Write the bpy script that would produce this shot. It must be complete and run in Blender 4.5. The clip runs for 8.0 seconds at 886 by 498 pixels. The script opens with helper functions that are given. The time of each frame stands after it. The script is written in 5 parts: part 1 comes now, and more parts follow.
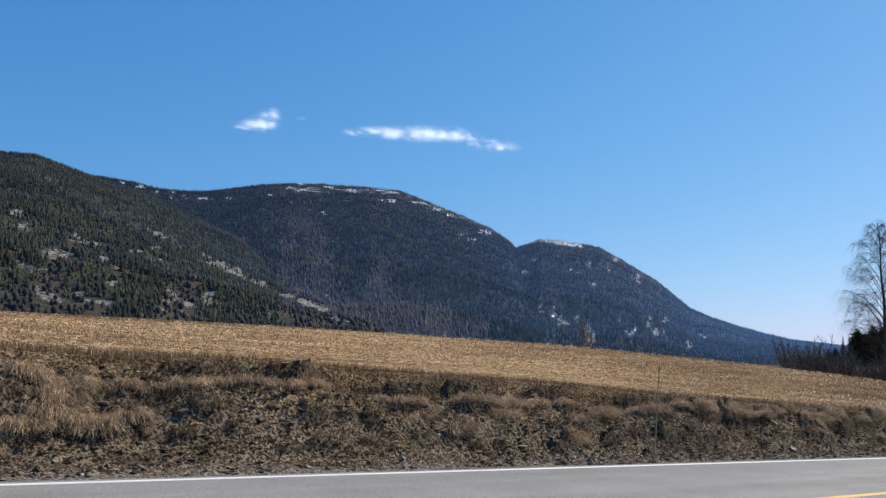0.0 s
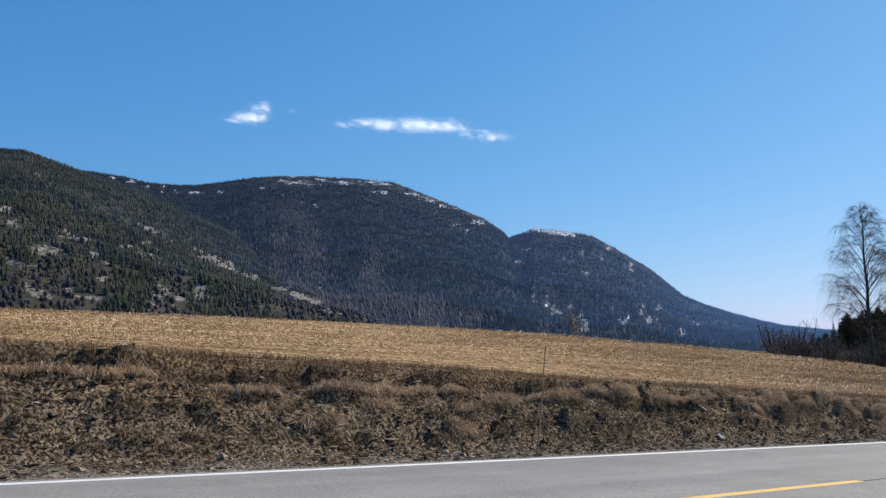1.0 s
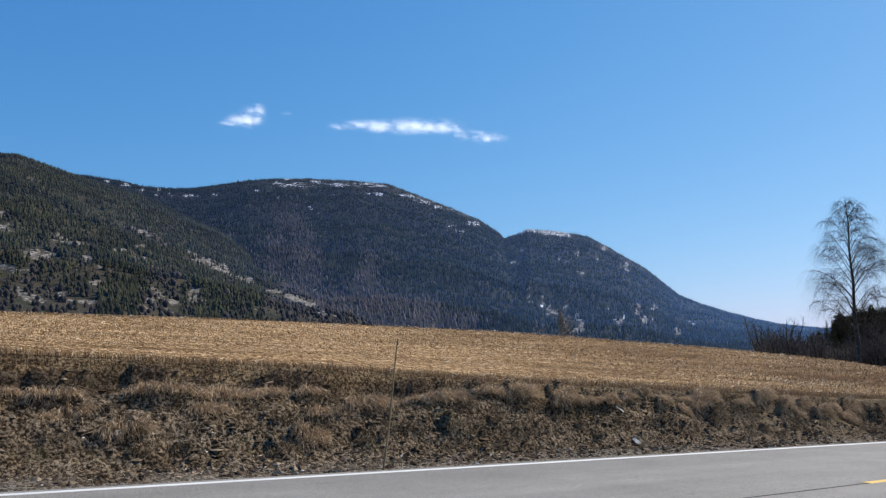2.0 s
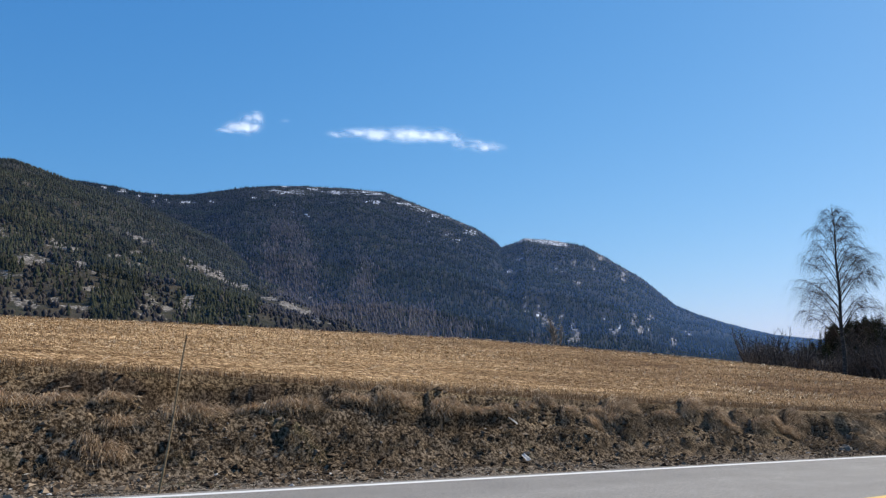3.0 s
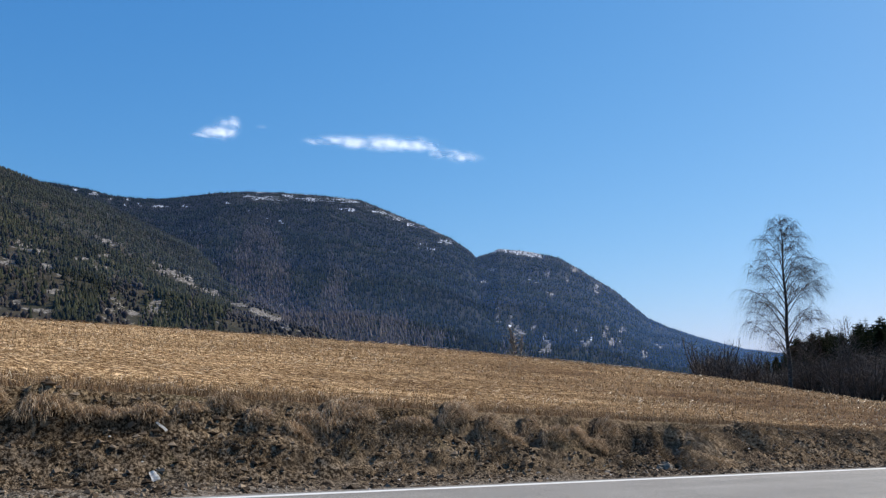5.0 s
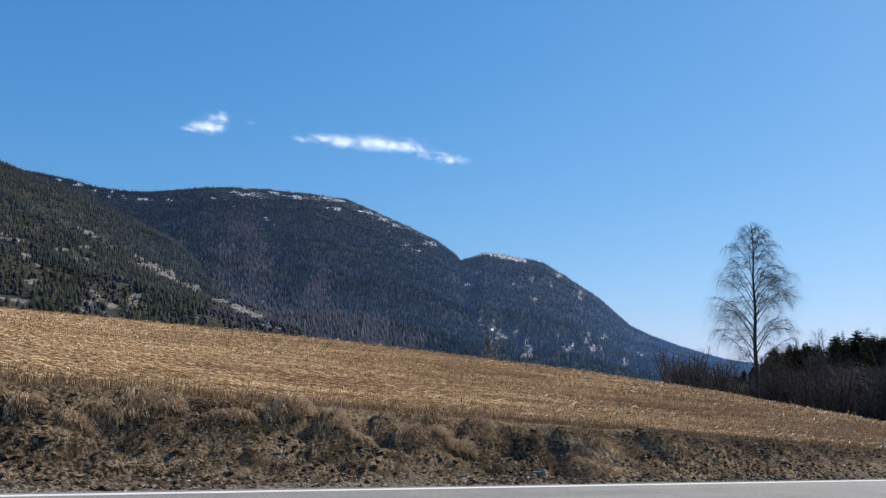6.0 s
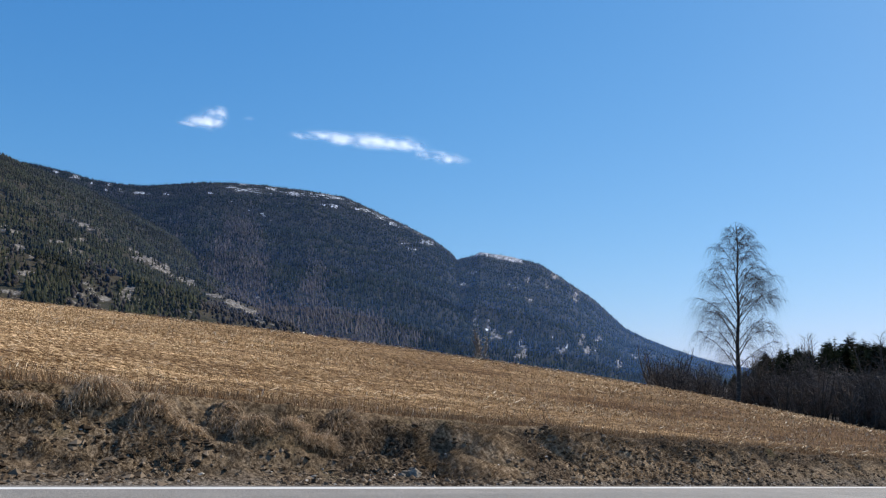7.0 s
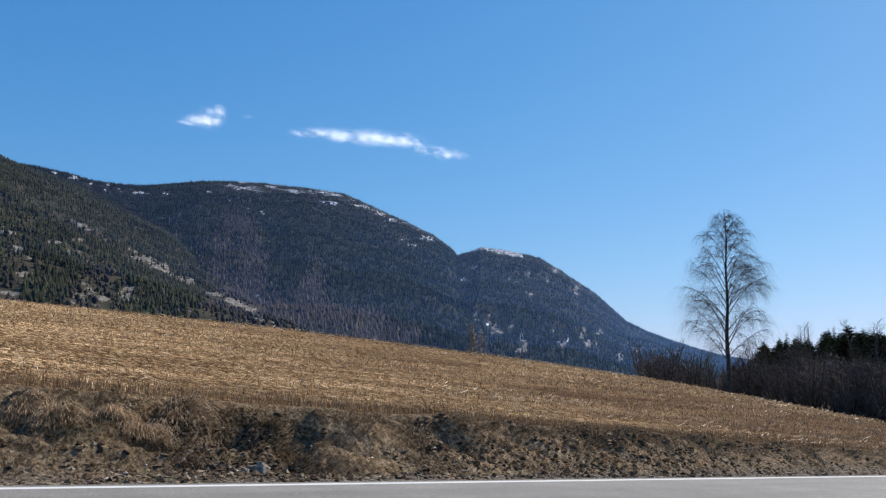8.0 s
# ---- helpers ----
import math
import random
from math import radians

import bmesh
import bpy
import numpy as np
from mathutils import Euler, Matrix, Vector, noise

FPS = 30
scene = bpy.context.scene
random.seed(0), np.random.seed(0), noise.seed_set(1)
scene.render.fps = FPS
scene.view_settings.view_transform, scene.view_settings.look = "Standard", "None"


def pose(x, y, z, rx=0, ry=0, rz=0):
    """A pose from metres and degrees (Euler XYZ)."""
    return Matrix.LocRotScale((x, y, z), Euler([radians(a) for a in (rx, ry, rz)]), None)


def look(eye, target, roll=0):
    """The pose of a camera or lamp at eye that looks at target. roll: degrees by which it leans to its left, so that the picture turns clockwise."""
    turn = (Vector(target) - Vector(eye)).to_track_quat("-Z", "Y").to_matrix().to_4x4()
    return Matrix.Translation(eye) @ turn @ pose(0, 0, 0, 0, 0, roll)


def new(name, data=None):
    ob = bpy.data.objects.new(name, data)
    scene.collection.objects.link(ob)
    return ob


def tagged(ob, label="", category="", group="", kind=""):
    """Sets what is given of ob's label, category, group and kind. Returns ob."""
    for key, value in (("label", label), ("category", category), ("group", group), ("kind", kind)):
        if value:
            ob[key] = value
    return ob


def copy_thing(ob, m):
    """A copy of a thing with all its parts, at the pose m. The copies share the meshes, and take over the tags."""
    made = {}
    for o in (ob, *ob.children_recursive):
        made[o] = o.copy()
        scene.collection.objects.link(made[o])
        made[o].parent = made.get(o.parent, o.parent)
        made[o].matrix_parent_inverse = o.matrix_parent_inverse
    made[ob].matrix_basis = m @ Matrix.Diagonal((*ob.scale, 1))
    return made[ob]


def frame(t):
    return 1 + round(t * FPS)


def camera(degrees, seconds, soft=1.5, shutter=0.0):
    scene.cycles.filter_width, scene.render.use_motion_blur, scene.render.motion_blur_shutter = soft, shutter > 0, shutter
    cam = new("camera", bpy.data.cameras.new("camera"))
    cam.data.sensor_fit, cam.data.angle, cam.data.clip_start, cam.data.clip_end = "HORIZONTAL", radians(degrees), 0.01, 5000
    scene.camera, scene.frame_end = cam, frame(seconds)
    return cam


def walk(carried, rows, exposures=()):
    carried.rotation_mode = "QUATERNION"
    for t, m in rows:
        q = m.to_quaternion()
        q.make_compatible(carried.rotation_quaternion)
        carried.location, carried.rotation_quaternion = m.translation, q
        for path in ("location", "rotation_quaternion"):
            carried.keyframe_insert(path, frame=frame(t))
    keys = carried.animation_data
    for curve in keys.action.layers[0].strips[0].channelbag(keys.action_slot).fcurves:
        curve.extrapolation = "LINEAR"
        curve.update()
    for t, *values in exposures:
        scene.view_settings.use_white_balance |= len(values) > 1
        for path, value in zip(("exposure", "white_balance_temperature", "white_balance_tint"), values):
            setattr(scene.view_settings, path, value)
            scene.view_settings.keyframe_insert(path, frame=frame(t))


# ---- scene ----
cam = camera(55.5, 8.0, soft=1.28)
METRES, EYE, TILT, TURN = 24.0, 1.5, 7.7, -38.0
ROWS = [
    (0.0, 0.0, 0.0, 0.0, -0.0, 0.0, 0.0),
    (0.5, 0.0476, 0.0382, -0.0082, -0.15, -0.29, 0.63),
    (1.0, 0.0946, 0.0784, -0.017, -0.43, -0.61, 0.79),
    (1.5, 0.1425, 0.1183, -0.0251, -0.71, -0.65, 1.29),
    (3.0, 0.2882, 0.2406, -0.0502, -0.85, 0.07, 0.77),
    (3.5, 0.3395, 0.28, -0.0594, -1.28, 0.62, 0.6),
    (4.0, 0.391, 0.3191, -0.0693, -1.79, 0.68, 0.56),
    (4.5, 0.4416, 0.3553, -0.077, -2.07, 0.66, 0.36),
    (6.0, 0.5956, 0.46, -0.1006, -3.45, 0.88, -1.92),
    (6.5, 0.645, 0.4946, -0.1087, -3.72, 0.81, -2.59),
    (7.0, 0.6927, 0.5294, -0.1157, -3.66, 0.85, -2.96),
    (7.5, 0.7414, 0.5633, -0.1235, -3.57, 0.79, -2.85),
    (8.0, 0.7892, 0.5984, -0.1315, -3.59, 0.55, -2.15),
]
walk(cam, [(t, pose(0, 0, EYE, TILT, 0, TURN) @ pose(METRES * x, METRES * y, METRES * z, 90 + pitch, roll, yaw)) for t, x, y, z, yaw, pitch, roll in ROWS], exposures=[(0.0, 0.0), (8.0, 0.0)])

# ---- light ----
SUN_AZ, SUN_EL = 96.0, 41.0      # degrees clockwise from +y, and above the horizon
sun_way = Vector((math.sin(radians(SUN_AZ)) * math.cos(radians(SUN_EL)), math.cos(radians(SUN_AZ)) * math.cos(radians(SUN_EL)), math.sin(radians(SUN_EL))))
world = bpy.data.worlds.new("sky")
scene.world = world
world.use_nodes = True
wn = world.node_tree
sky = wn.nodes.new("ShaderNodeTexSky")
sky.sky_type, sky.sun_disc = "NISHITA", False
sky.sun_elevation, sky.sun_rotation = radians(SUN_EL), radians(SUN_AZ)
sky.altitude, sky.air_density, sky.dust_density, sky.ozone_density = 300, 1.0, 0.45, 2.0
# the deep blue of dry northern spring air: each colour band with its own falloff towards the horizon
bands, sky_colour = wn.nodes.new("ShaderNodeSeparateColor"), wn.nodes.new("ShaderNodeCombineColor")
wn.links.new(sky.outputs[0], bands.inputs[0])
for k, (gain, power) in enumerate(((0.405, 1.22), (1.20, 0.755), (2.68, 0.50))):
    fall, scale = wn.nodes.new("ShaderNodeMath"), wn.nodes.new("ShaderNodeMath")
    fall.operation, scale.operation = "POWER", "MULTIPLY"
    fall.inputs[1].default_value, scale.inputs[1].default_value = power, gain
    wn.links.new(bands.outputs[k], fall.inputs[0])
    wn.links.new(fall.outputs[0], scale.inputs[0])
    wn.links.new(scale.outputs[0], sky_colour.inputs[k])
wn.links.new(sky_colour.outputs[0], wn.nodes["Background"].inputs[0])
wn.nodes["Background"].inputs[1].default_value = 0.116
sun = new("sun", bpy.data.lights.new("sun", "SUN"))
sun.data.energy, sun.data.angle, sun.data.color = 5.6, radians(0.53), (1.0, 0.92, 0.80)
sun.matrix_world = look(sun_way * 200, (0, 0, 0))

# ---- materials ----
def nodes_of(name):
    m = bpy.data.materials.new(name)
    m.use_nodes = True
    return m, m.node_tree.nodes, m.node_tree.links, m.node_tree.nodes["Principled BSDF"]


def noise_at(n, l, scale, detail=6.0, rough=0.6, stretch=None):
    """A noise texture in world metres, as its factor socket."""
    geo = n.new("ShaderNodeNewGeometry")
    where = geo.outputs["Position"]
    if stretch:
        mp = n.new("ShaderNodeMapping")
        mp.inputs["Scale"].default_value = stretch
        l.new(where, mp.inputs["Vector"])
        where = mp.outputs[0]
    tex = n.new("ShaderNodeTexNoise")
    tex.inputs["Scale"].default_value, tex.inputs["Detail"].default_value, tex.inputs["Roughness"].default_value = scale, detail, rough
    l.new(where, tex.inputs["Vector"])
    return tex.outputs["Fac"]


def ramp(n, l, fac, stops):
    r = n.new("ShaderNodeValToRGB")
    while len(r.color_ramp.elements) < len(stops):
        r.color_ramp.elements.new(0.5)
    for e, (p, c) in zip(r.color_ramp.elements, stops):
        e.position, e.color = p, (*c, 1)
    l.new(fac, r.inputs[0])
    return r.outputs[0]


def mix(n, l, fac, a, b, kind="MIX"):
    x = n.new("ShaderNodeMix")
    x.data_type, x.blend_type = "RGBA", kind
    for s, v in ((x.inputs[0], fac), (x.inputs[6], a), (x.inputs[7], b)):
        if isinstance(v, bpy.types.NodeSocket):
            l.new(v, s)
        elif isinstance(v, (int, float)):
            s.default_value = v
        else:
            s.default_value = (*v, 1)
    return x.outputs[2]


def attr(n, name):
    a = n.new("ShaderNodeAttribute")
    a.attribute_name = name
    return a.outputs["Fac"]


def bump(n, l, bsdf, height, strength, distance):
    b = n.new("ShaderNodeBump")
    b.inputs["Strength"].default_value, b.inputs["Distance"].default_value = strength, distance
    l.new(height, b.inputs["Height"])
    l.new(b.outputs[0], bsdf.inputs["Normal"])


def earthy(name, low, high, fine=30.0, coarse=1.5, rough=0.95, relief=0.03, third=None):
    """A rough natural surface: grain and blotches of two colours, with a third in stains."""
    m, n, l, b = nodes_of(name)
    g = noise_at(n, l, fine)
    c = ramp(n, l, g, [(0.3, low), (0.7, high)])
    k = noise_at(n, l, coarse)
    tone = ramp(n, l, k, [(0.35, (0.72, 0.72, 0.72)), (0.68, (1.2, 1.2, 1.2))])
    c = mix(n, l, 1.0, c, tone, "MULTIPLY")
    if third:
        s = ramp(n, l, noise_at(n, l, coarse * 2.3), [(0.52, (0, 0, 0)), (0.66, (1, 1, 1))])
        c = mix(n, l, s, c, third)
    l.new(c, b.inputs["Base Color"])
    b.inputs["Roughness"].default_value = rough
    b.inputs["Specular IOR Level"].default_value = 0.15
    bump(n, l, b, g, 0.8, relief)
    return m


def islands(name, stops, rough=0.8, patch=0.4, thin=0.0, spread=0.25, stretch=None, edge=0.2, wide=None, sheen=0.06):
    """Leaves, blades and trees: each piece takes its own tone, and wide patches differ."""
    m, n, l, b = nodes_of(name)
    geo = n.new("ShaderNodeNewGeometry")
    c = ramp(n, l, geo.outputs["Random Per Island"], stops)
    tone = ramp(n, l, noise_at(n, l, patch, stretch=stretch), [(0.5 - edge, (1 - spread,) * 3), (0.5 + edge, (1 + spread,) * 3)])
    c = mix(n, l, 1.0, c, tone, "MULTIPLY")
    if wide:
        c = mix(n, l, 1.0, c, ramp(n, l, noise_at(n, l, 1.0, 4.0, 0.6, wide), [(0.38, (0.80, 0.76, 0.72)), (0.60, (1.12, 1.11, 1.09))]), "MULTIPLY")
    l.new(c, b.inputs["Base Color"])
    b.inputs["Roughness"].default_value = rough
    b.inputs["Specular IOR Level"].default_value = sheen
    if thin:
        t = n.new("ShaderNodeBsdfTranslucent")
        l.new(c, t.inputs[0])
        x = n.new("ShaderNodeMixShader")
        x.inputs[0].default_value = thin
        l.new(b.outputs[0], x.inputs[1])
        l.new(t.outputs[0], x.inputs[2])
        l.new(x.outputs[0], n["Material Output"].inputs[0])
    return m


def asphalt_material():
    m, n, l, b = nodes_of("asphalt")
    g = noise_at(n, l, 160.0, 3.0)
    c = ramp(n, l, g, [(0.3, (0.135, 0.126, 0.113)), (0.52, (0.24, 0.226, 0.205)), (0.72, (0.40, 0.377, 0.343))])
    pebble = noise_at(n, l, 38.0, 4.0, 0.75)
    c = mix(n, l, 1.0, c, ramp(n, l, pebble, [(0.40, (0.74, 0.73, 0.72)), (0.5, (1.0, 0.99, 0.97)), (0.62, (1.30, 1.27, 1.22))]), "MULTIPLY")
    lanes = noise_at(n, l, 1.0, 3.0, 0.5, (0.03, 1.3, 1.0))
    c = mix(n, l, 1.0, c, ramp(n, l, lanes, [(0.3, (0.84, 0.84, 0.85)), (0.7, (1.14, 1.13, 1.12))]), "MULTIPLY")
    blot = noise_at(n, l, 0.9, 5.0)
    c = mix(n, l, 1.0, c, ramp(n, l, blot, [(0.3, (0.88, 0.88, 0.88)), (0.7, (1.08, 1.08, 1.08))]), "MULTIPLY")
    l.new(c, b.inputs["Base Color"])
    b.inputs["Roughness"].default_value = 0.72
    b.inputs["Specular IOR Level"].default_value = 0.2
    bump(n, l, b, g, 0.5, 0.006)
    return m


def paint_material(name, colour, worn):
    m, n, l, b = nodes_of(name)
    g = noise_at(n, l, 60.0, 5.0, 0.7)
    k = noise_at(n, l, 2.5, 4.0)
    c = mix(n, l, ramp(n, l, g, [(0.62, (0, 0, 0)), (0.74, (1, 1, 1))]), colour, worn)
    c = mix(n, l, 1.0, c, ramp(n, l, k, [(0.3, (0.85, 0.85, 0.85)), (0.7, (1, 1, 1))]), "MULTIPLY")
    l.new(c, b.inputs["Base Color"])
    b.inputs["Roughness"].default_value = 0.6
    bump(n, l, b, g, 0.3, 0.003)
    return m


def verge_material():
    m, n, l, b = nodes_of("verge_soil")
    g = noise_at(n, l, 1.0, 6.0, 0.78, (20.0, 15.0, 20.0))
    f = noise_at(n, l, 5.0, 6.0, 0.65)
    k = noise_at(n, l, 0.7, 4.0)
    soil = ramp(n, l, g, [(0.44, (0.017, 0.012, 0.008)), (0.5, (0.076, 0.057, 0.039)), (0.57, (0.28, 0.22, 0.158))])
    thatch = ramp(n, l, g, [(0.43, (0.030, 0.019, 0.010)), (0.5, (0.105, 0.071, 0.039)), (0.58, (0.32, 0.235, 0.140))])
    grit = ramp(n, l, g, [(0.40, (0.046, 0.038, 0.030)), (0.5, (0.145, 0.123, 0.099)), (0.60, (0.35, 0.302, 0.248))])
    c = mix(n, l, attr(n, "turf"), soil, thatch)
    c = mix(n, l, ramp(n, l, f, [(0.5, (0, 0, 0)), (0.62, (0.3, 0.3, 0.3))]), c, thatch)
    # random darker and lighter blotches at two sizes
    mottle = noise_at(n, l, 3.4, 6.0, 0.7, (0.7, 1.3, 1.3))
    c = mix(n, l, 1.0, c, ramp(n, l, mottle, [(0.38, (0.74, 0.73, 0.72)), (0.56, (1.08, 1.07, 1.06))]), "MULTIPLY")
    broad_mottle = noise_at(n, l, 1.0, 5.0, 0.6, (0.55, 1.1, 1.1))
    c = mix(n, l, 1.0, c, ramp(n, l, broad_mottle, [(0.40, (0.62, 0.60, 0.58)), (0.60, (1.12, 1.11, 1.10))]), "MULTIPLY")
    c = mix(n, l, attr(n, "grit"), c, grit)
    # darker exposed soil that also paints the shade of recesses into the colour
    shade_soil = ramp(n, l, g, [(0.42, (0.024, 0.016, 0.010)), (0.5, (0.056, 0.038, 0.025)), (0.6, (0.16, 0.115, 0.077))])
    c = mix(n, l, attr(n, "shade_soil"), c, shade_soil)
    moss = mix(n, l, ramp(n, l, k, [(0.58, (0, 0, 0)), (0.72, (0.35, 0.35, 0.35))]), c, (0.09, 0.10, 0.04))
    combed = noise_at(n, l, 1.0, 6.0, 0.76, (13.0, 7.0, 10.0))
    # paler brown of slid turf that also puts its sunlight into the colour
    lit_soil = ramp(n, l, combed, [(0.40, (0.080, 0.050, 0.029)), (0.5, (0.215, 0.150, 0.092)), (0.60, (0.45, 0.335, 0.22))])
    last = mix(n, l, attr(n, "lit_soil"), moss, lit_soil)
    l.new(last, b.inputs["Base Color"])
    b.inputs["Roughness"].default_value = 0.97
    b.inputs["Specular IOR Level"].default_value = 0.03
    bump(n, l, b, g, 1.0, 0.03)
    return m


def field_material():
    m, n, l, b = nodes_of("stubble_field")
    g = noise_at(n, l, 1.0, 6.0, 0.75, (11.0, 2.6, 6.0))
    lay = noise_at(n, l, 1.0, 5.0, 0.7, (3.2, 0.8, 2.0))
    rows = noise_at(n, l, 1.0, 4.0, 0.6, (0.12, 1.6, 1.0))
    k = noise_at(n, l, 0.16, 5.0, 0.6)
    straw = ramp(n, l, g, [(0.41, (0.065, 0.034, 0.015)), (0.5, (0.225, 0.132, 0.059)), (0.57, (0.78, 0.595, 0.37))])
    soil = ramp(n, l, g, [(0.40, (0.034, 0.018, 0.010)), (0.52, (0.080, 0.045, 0.024)), (0.60, (0.33, 0.215, 0.115))])
    # darker mix paints in shade at the rim and on straw seen sunward
    c = mix(n, l, attr(n, "bare"), straw, soil)
    c = mix(n, l, 1.0, c, ramp(n, l, lay, [(0.42, (0.74, 0.71, 0.68)), (0.58, (1.20, 1.18, 1.15))]), "MULTIPLY")
    c = mix(n, l, 1.0, c, ramp(n, l, rows, [(0.42, (0.66, 0.62, 0.57)), (0.58, (1.18, 1.16, 1.13))]), "MULTIPLY")
    c = mix(n, l, 1.0, c, ramp(n, l, k, [(0.35, (0.86, 0.82, 0.78)), (0.65, (1.10, 1.09, 1.07))]), "MULTIPLY")
    l.new(c, b.inputs["Base Color"])
    b.inputs["Roughness"].default_value = 0.95
    b.inputs["Specular IOR Level"].default_value = 0.04
    bump(n, l, b, g, 1.0, 0.06)
    return m


def mountain_material(name, heath_gain, rock_gain):
    m, n, l, b = nodes_of(name)
    g = noise_at(n, l, 0.12, 8.0, 0.65)
    k = noise_at(n, l, 0.02, 6.0, 0.6)
    heath = ramp(n, l, g, [(0.3, (0.012, 0.015, 0.010)), (0.5, (0.019, 0.021, 0.015)), (0.7, (0.031, 0.029, 0.021))])
    heath = mix(n, l, ramp(n, l, k, [(0.42, (0, 0, 0)), (0.62, (0.7, 0.7, 0.7))]), heath, (0.030, 0.028, 0.022))
    heath = mix(n, l, 1.0, heath, heath_gain, "MULTIPLY")
    rock = ramp(n, l, noise_at(n, l, 0.25, 6.0, 0.7), [(0.40, (0.04, 0.036, 0.03)), (0.5, (0.11, 0.10, 0.088)), (0.60, (0.24, 0.222, 0.198))])
    rock = mix(n, l, 1.0, rock, rock_gain, "MULTIPLY")

    def broken(layer, scale, stretch):
        add = n.new("ShaderNodeMath")
        add.operation = "ADD"
        l.new(attr(n, layer), add.inputs[0])
        l.new(noise_at(n, l, scale, 6.0, 0.7, stretch), add.inputs[1])
        return ramp(n, l, add.outputs[0], [(0.97, (0, 0, 0)), (1.02, (1, 1, 1))])

    c = mix(n, l, broken("rock", 0.10, (1.2, 1.2, 1.6) if name == "hill_ground" else (1.6, 1.6, 0.6)), heath, rock)
    c = mix(n, l, broken("snow", 0.16, (1.0, 1.0, 2.2)), c, (0.85, 0.87, 0.9))
    l.new(c, b.inputs["Base Color"])
    b.inputs["Roughness"].default_value = 0.95
    b.inputs["Specular IOR Level"].default_value = 0.1
    bump(n, l, b, g, 0.8, 3.0)
    return m


def cloud_material():
    m, n, l, b = nodes_of("cloud_vapour")
    clear = n.new("ShaderNodeBsdfTransparent")
    body, lit = n.new("ShaderNodeBsdfTranslucent"), n.new("ShaderNodeBsdfDiffuse")
    body.inputs[0].default_value = lit.inputs[0].default_value = (0.95, 0.95, 0.96, 1)
    both, out = n.new("ShaderNodeAddShader"), n.new("ShaderNodeMixShader")
    l.new(body.outputs[0], both.inputs[0])
    l.new(lit.outputs[0], both.inputs[1])
    l.new(attr(n, "cover"), out.inputs[0])
    l.new(clear.outputs[0], out.inputs[1])
    l.new(both.outputs[0], out.inputs[2])
    l.new(out.outputs[0], n["Material Output"].inputs[0])
    return m


def birch_bark():
    m, n, l, b = nodes_of("birch_bark")
    g = noise_at(n, l, 2.0, 5.0, 0.7, (1.0, 1.0, 4.0))
    c = ramp(n, l, g, [(0.50, (0.03, 0.027, 0.024)), (0.62, (0.15, 0.138, 0.125)), (0.76, (0.42, 0.40, 0.37))])
    l.new(c, b.inputs["Base Color"])
    b.inputs["Roughness"].default_value = 0.85
    return m


ASPHALT = asphalt_material()
WHITE = paint_material("white_road_paint", (0.74, 0.73, 0.69), (0.35, 0.34, 0.33))
YELLOW = paint_material("yellow_road_paint", (0.78, 0.47, 0.08), (0.30, 0.22, 0.12))
SEAM = earthy("tar_seam", (0.03, 0.03, 0.03), (0.07, 0.068, 0.065), 60, 2)
VERGE, FIELD, CLOUD, BIRCH = verge_material(), field_material(), cloud_material(), birch_bark()
HILL = mountain_material("mountain_ground", (1, 1, 1), (1.6, 1.57, 1.55))
NEAR_GROUND = mountain_material("hill_ground", (2.2, 1.9, 1.6), (1.3, 1.26, 1.2))
# mostly unseen ground, paled to bounce warm light onto the bank
BOUNCE_GROUND = earthy("bounce_ground", (0.20, 0.145, 0.075), (0.36, 0.27, 0.15), 3.0, 0.05, relief=0.1)
DRY = islands("dry_grass", [(0.0, (0.17, 0.108, 0.062)), (0.45, (0.43, 0.30, 0.18)), (1.0, (0.78, 0.61, 0.42))], thin=0.15, patch=2.2, spread=0.4)
DEAD = islands("dead_grass", [(0.0, (0.055, 0.038, 0.024)), (0.6, (0.15, 0.108, 0.066)), (0.9, (0.30, 0.225, 0.14)), (1.0, (0.52, 0.42, 0.28))], thin=0.1, patch=1.1, spread=0.3)
FADED = islands("faded_grass", [(0.0, (0.050, 0.033, 0.020)), (0.5, (0.16, 0.112, 0.067)), (1.0, (0.45, 0.35, 0.225))], thin=0.1, patch=1.5, spread=0.3)
FRINGE = islands("fringe_grass", [(0.0, (0.080, 0.043, 0.021)), (0.5, (0.205, 0.120, 0.058)), (1.0, (0.52, 0.37, 0.22))], thin=0.15, patch=2.2, spread=0.4)
BRUSH = islands("brush_twigs", [(0.0, (0.060, 0.046, 0.038)), (0.7, (0.15, 0.117, 0.095)), (1.0, (0.28, 0.225, 0.185))], patch=0.15)
STRAW = islands("straw", [(0.0, (0.10, 0.05, 0.02)), (0.5, (0.36, 0.23, 0.11)), (0.8, (0.68, 0.51, 0.30)), (1.0, (1.0, 0.88, 0.67))], rough=0.75, patch=1.0, spread=0.35, stretch=(0.5, 2.2, 1.0), edge=0.1, wide=(0.05, 0.3, 0.5))
STONE = earthy("grey_stone", (0.13, 0.112, 0.088), (0.32, 0.28, 0.228), 18, 3, relief=0.02)
ROCK = earthy("grey_rock", (0.12, 0.099, 0.075), (0.33, 0.28, 0.22), 22, 5, relief=0.012)
PALE = earthy("pale_stone", (0.24, 0.208, 0.165), (0.50, 0.448, 0.37), 25, 4, relief=0.01)
PAPER = earthy("paper", (0.66, 0.64, 0.6), (0.82, 0.81, 0.78), 20, 5, relief=0.003)
POLE = earthy("weathered_bamboo", (0.16, 0.10, 0.05), (0.42, 0.30, 0.17), 40, 6, rough=0.7, relief=0.002)
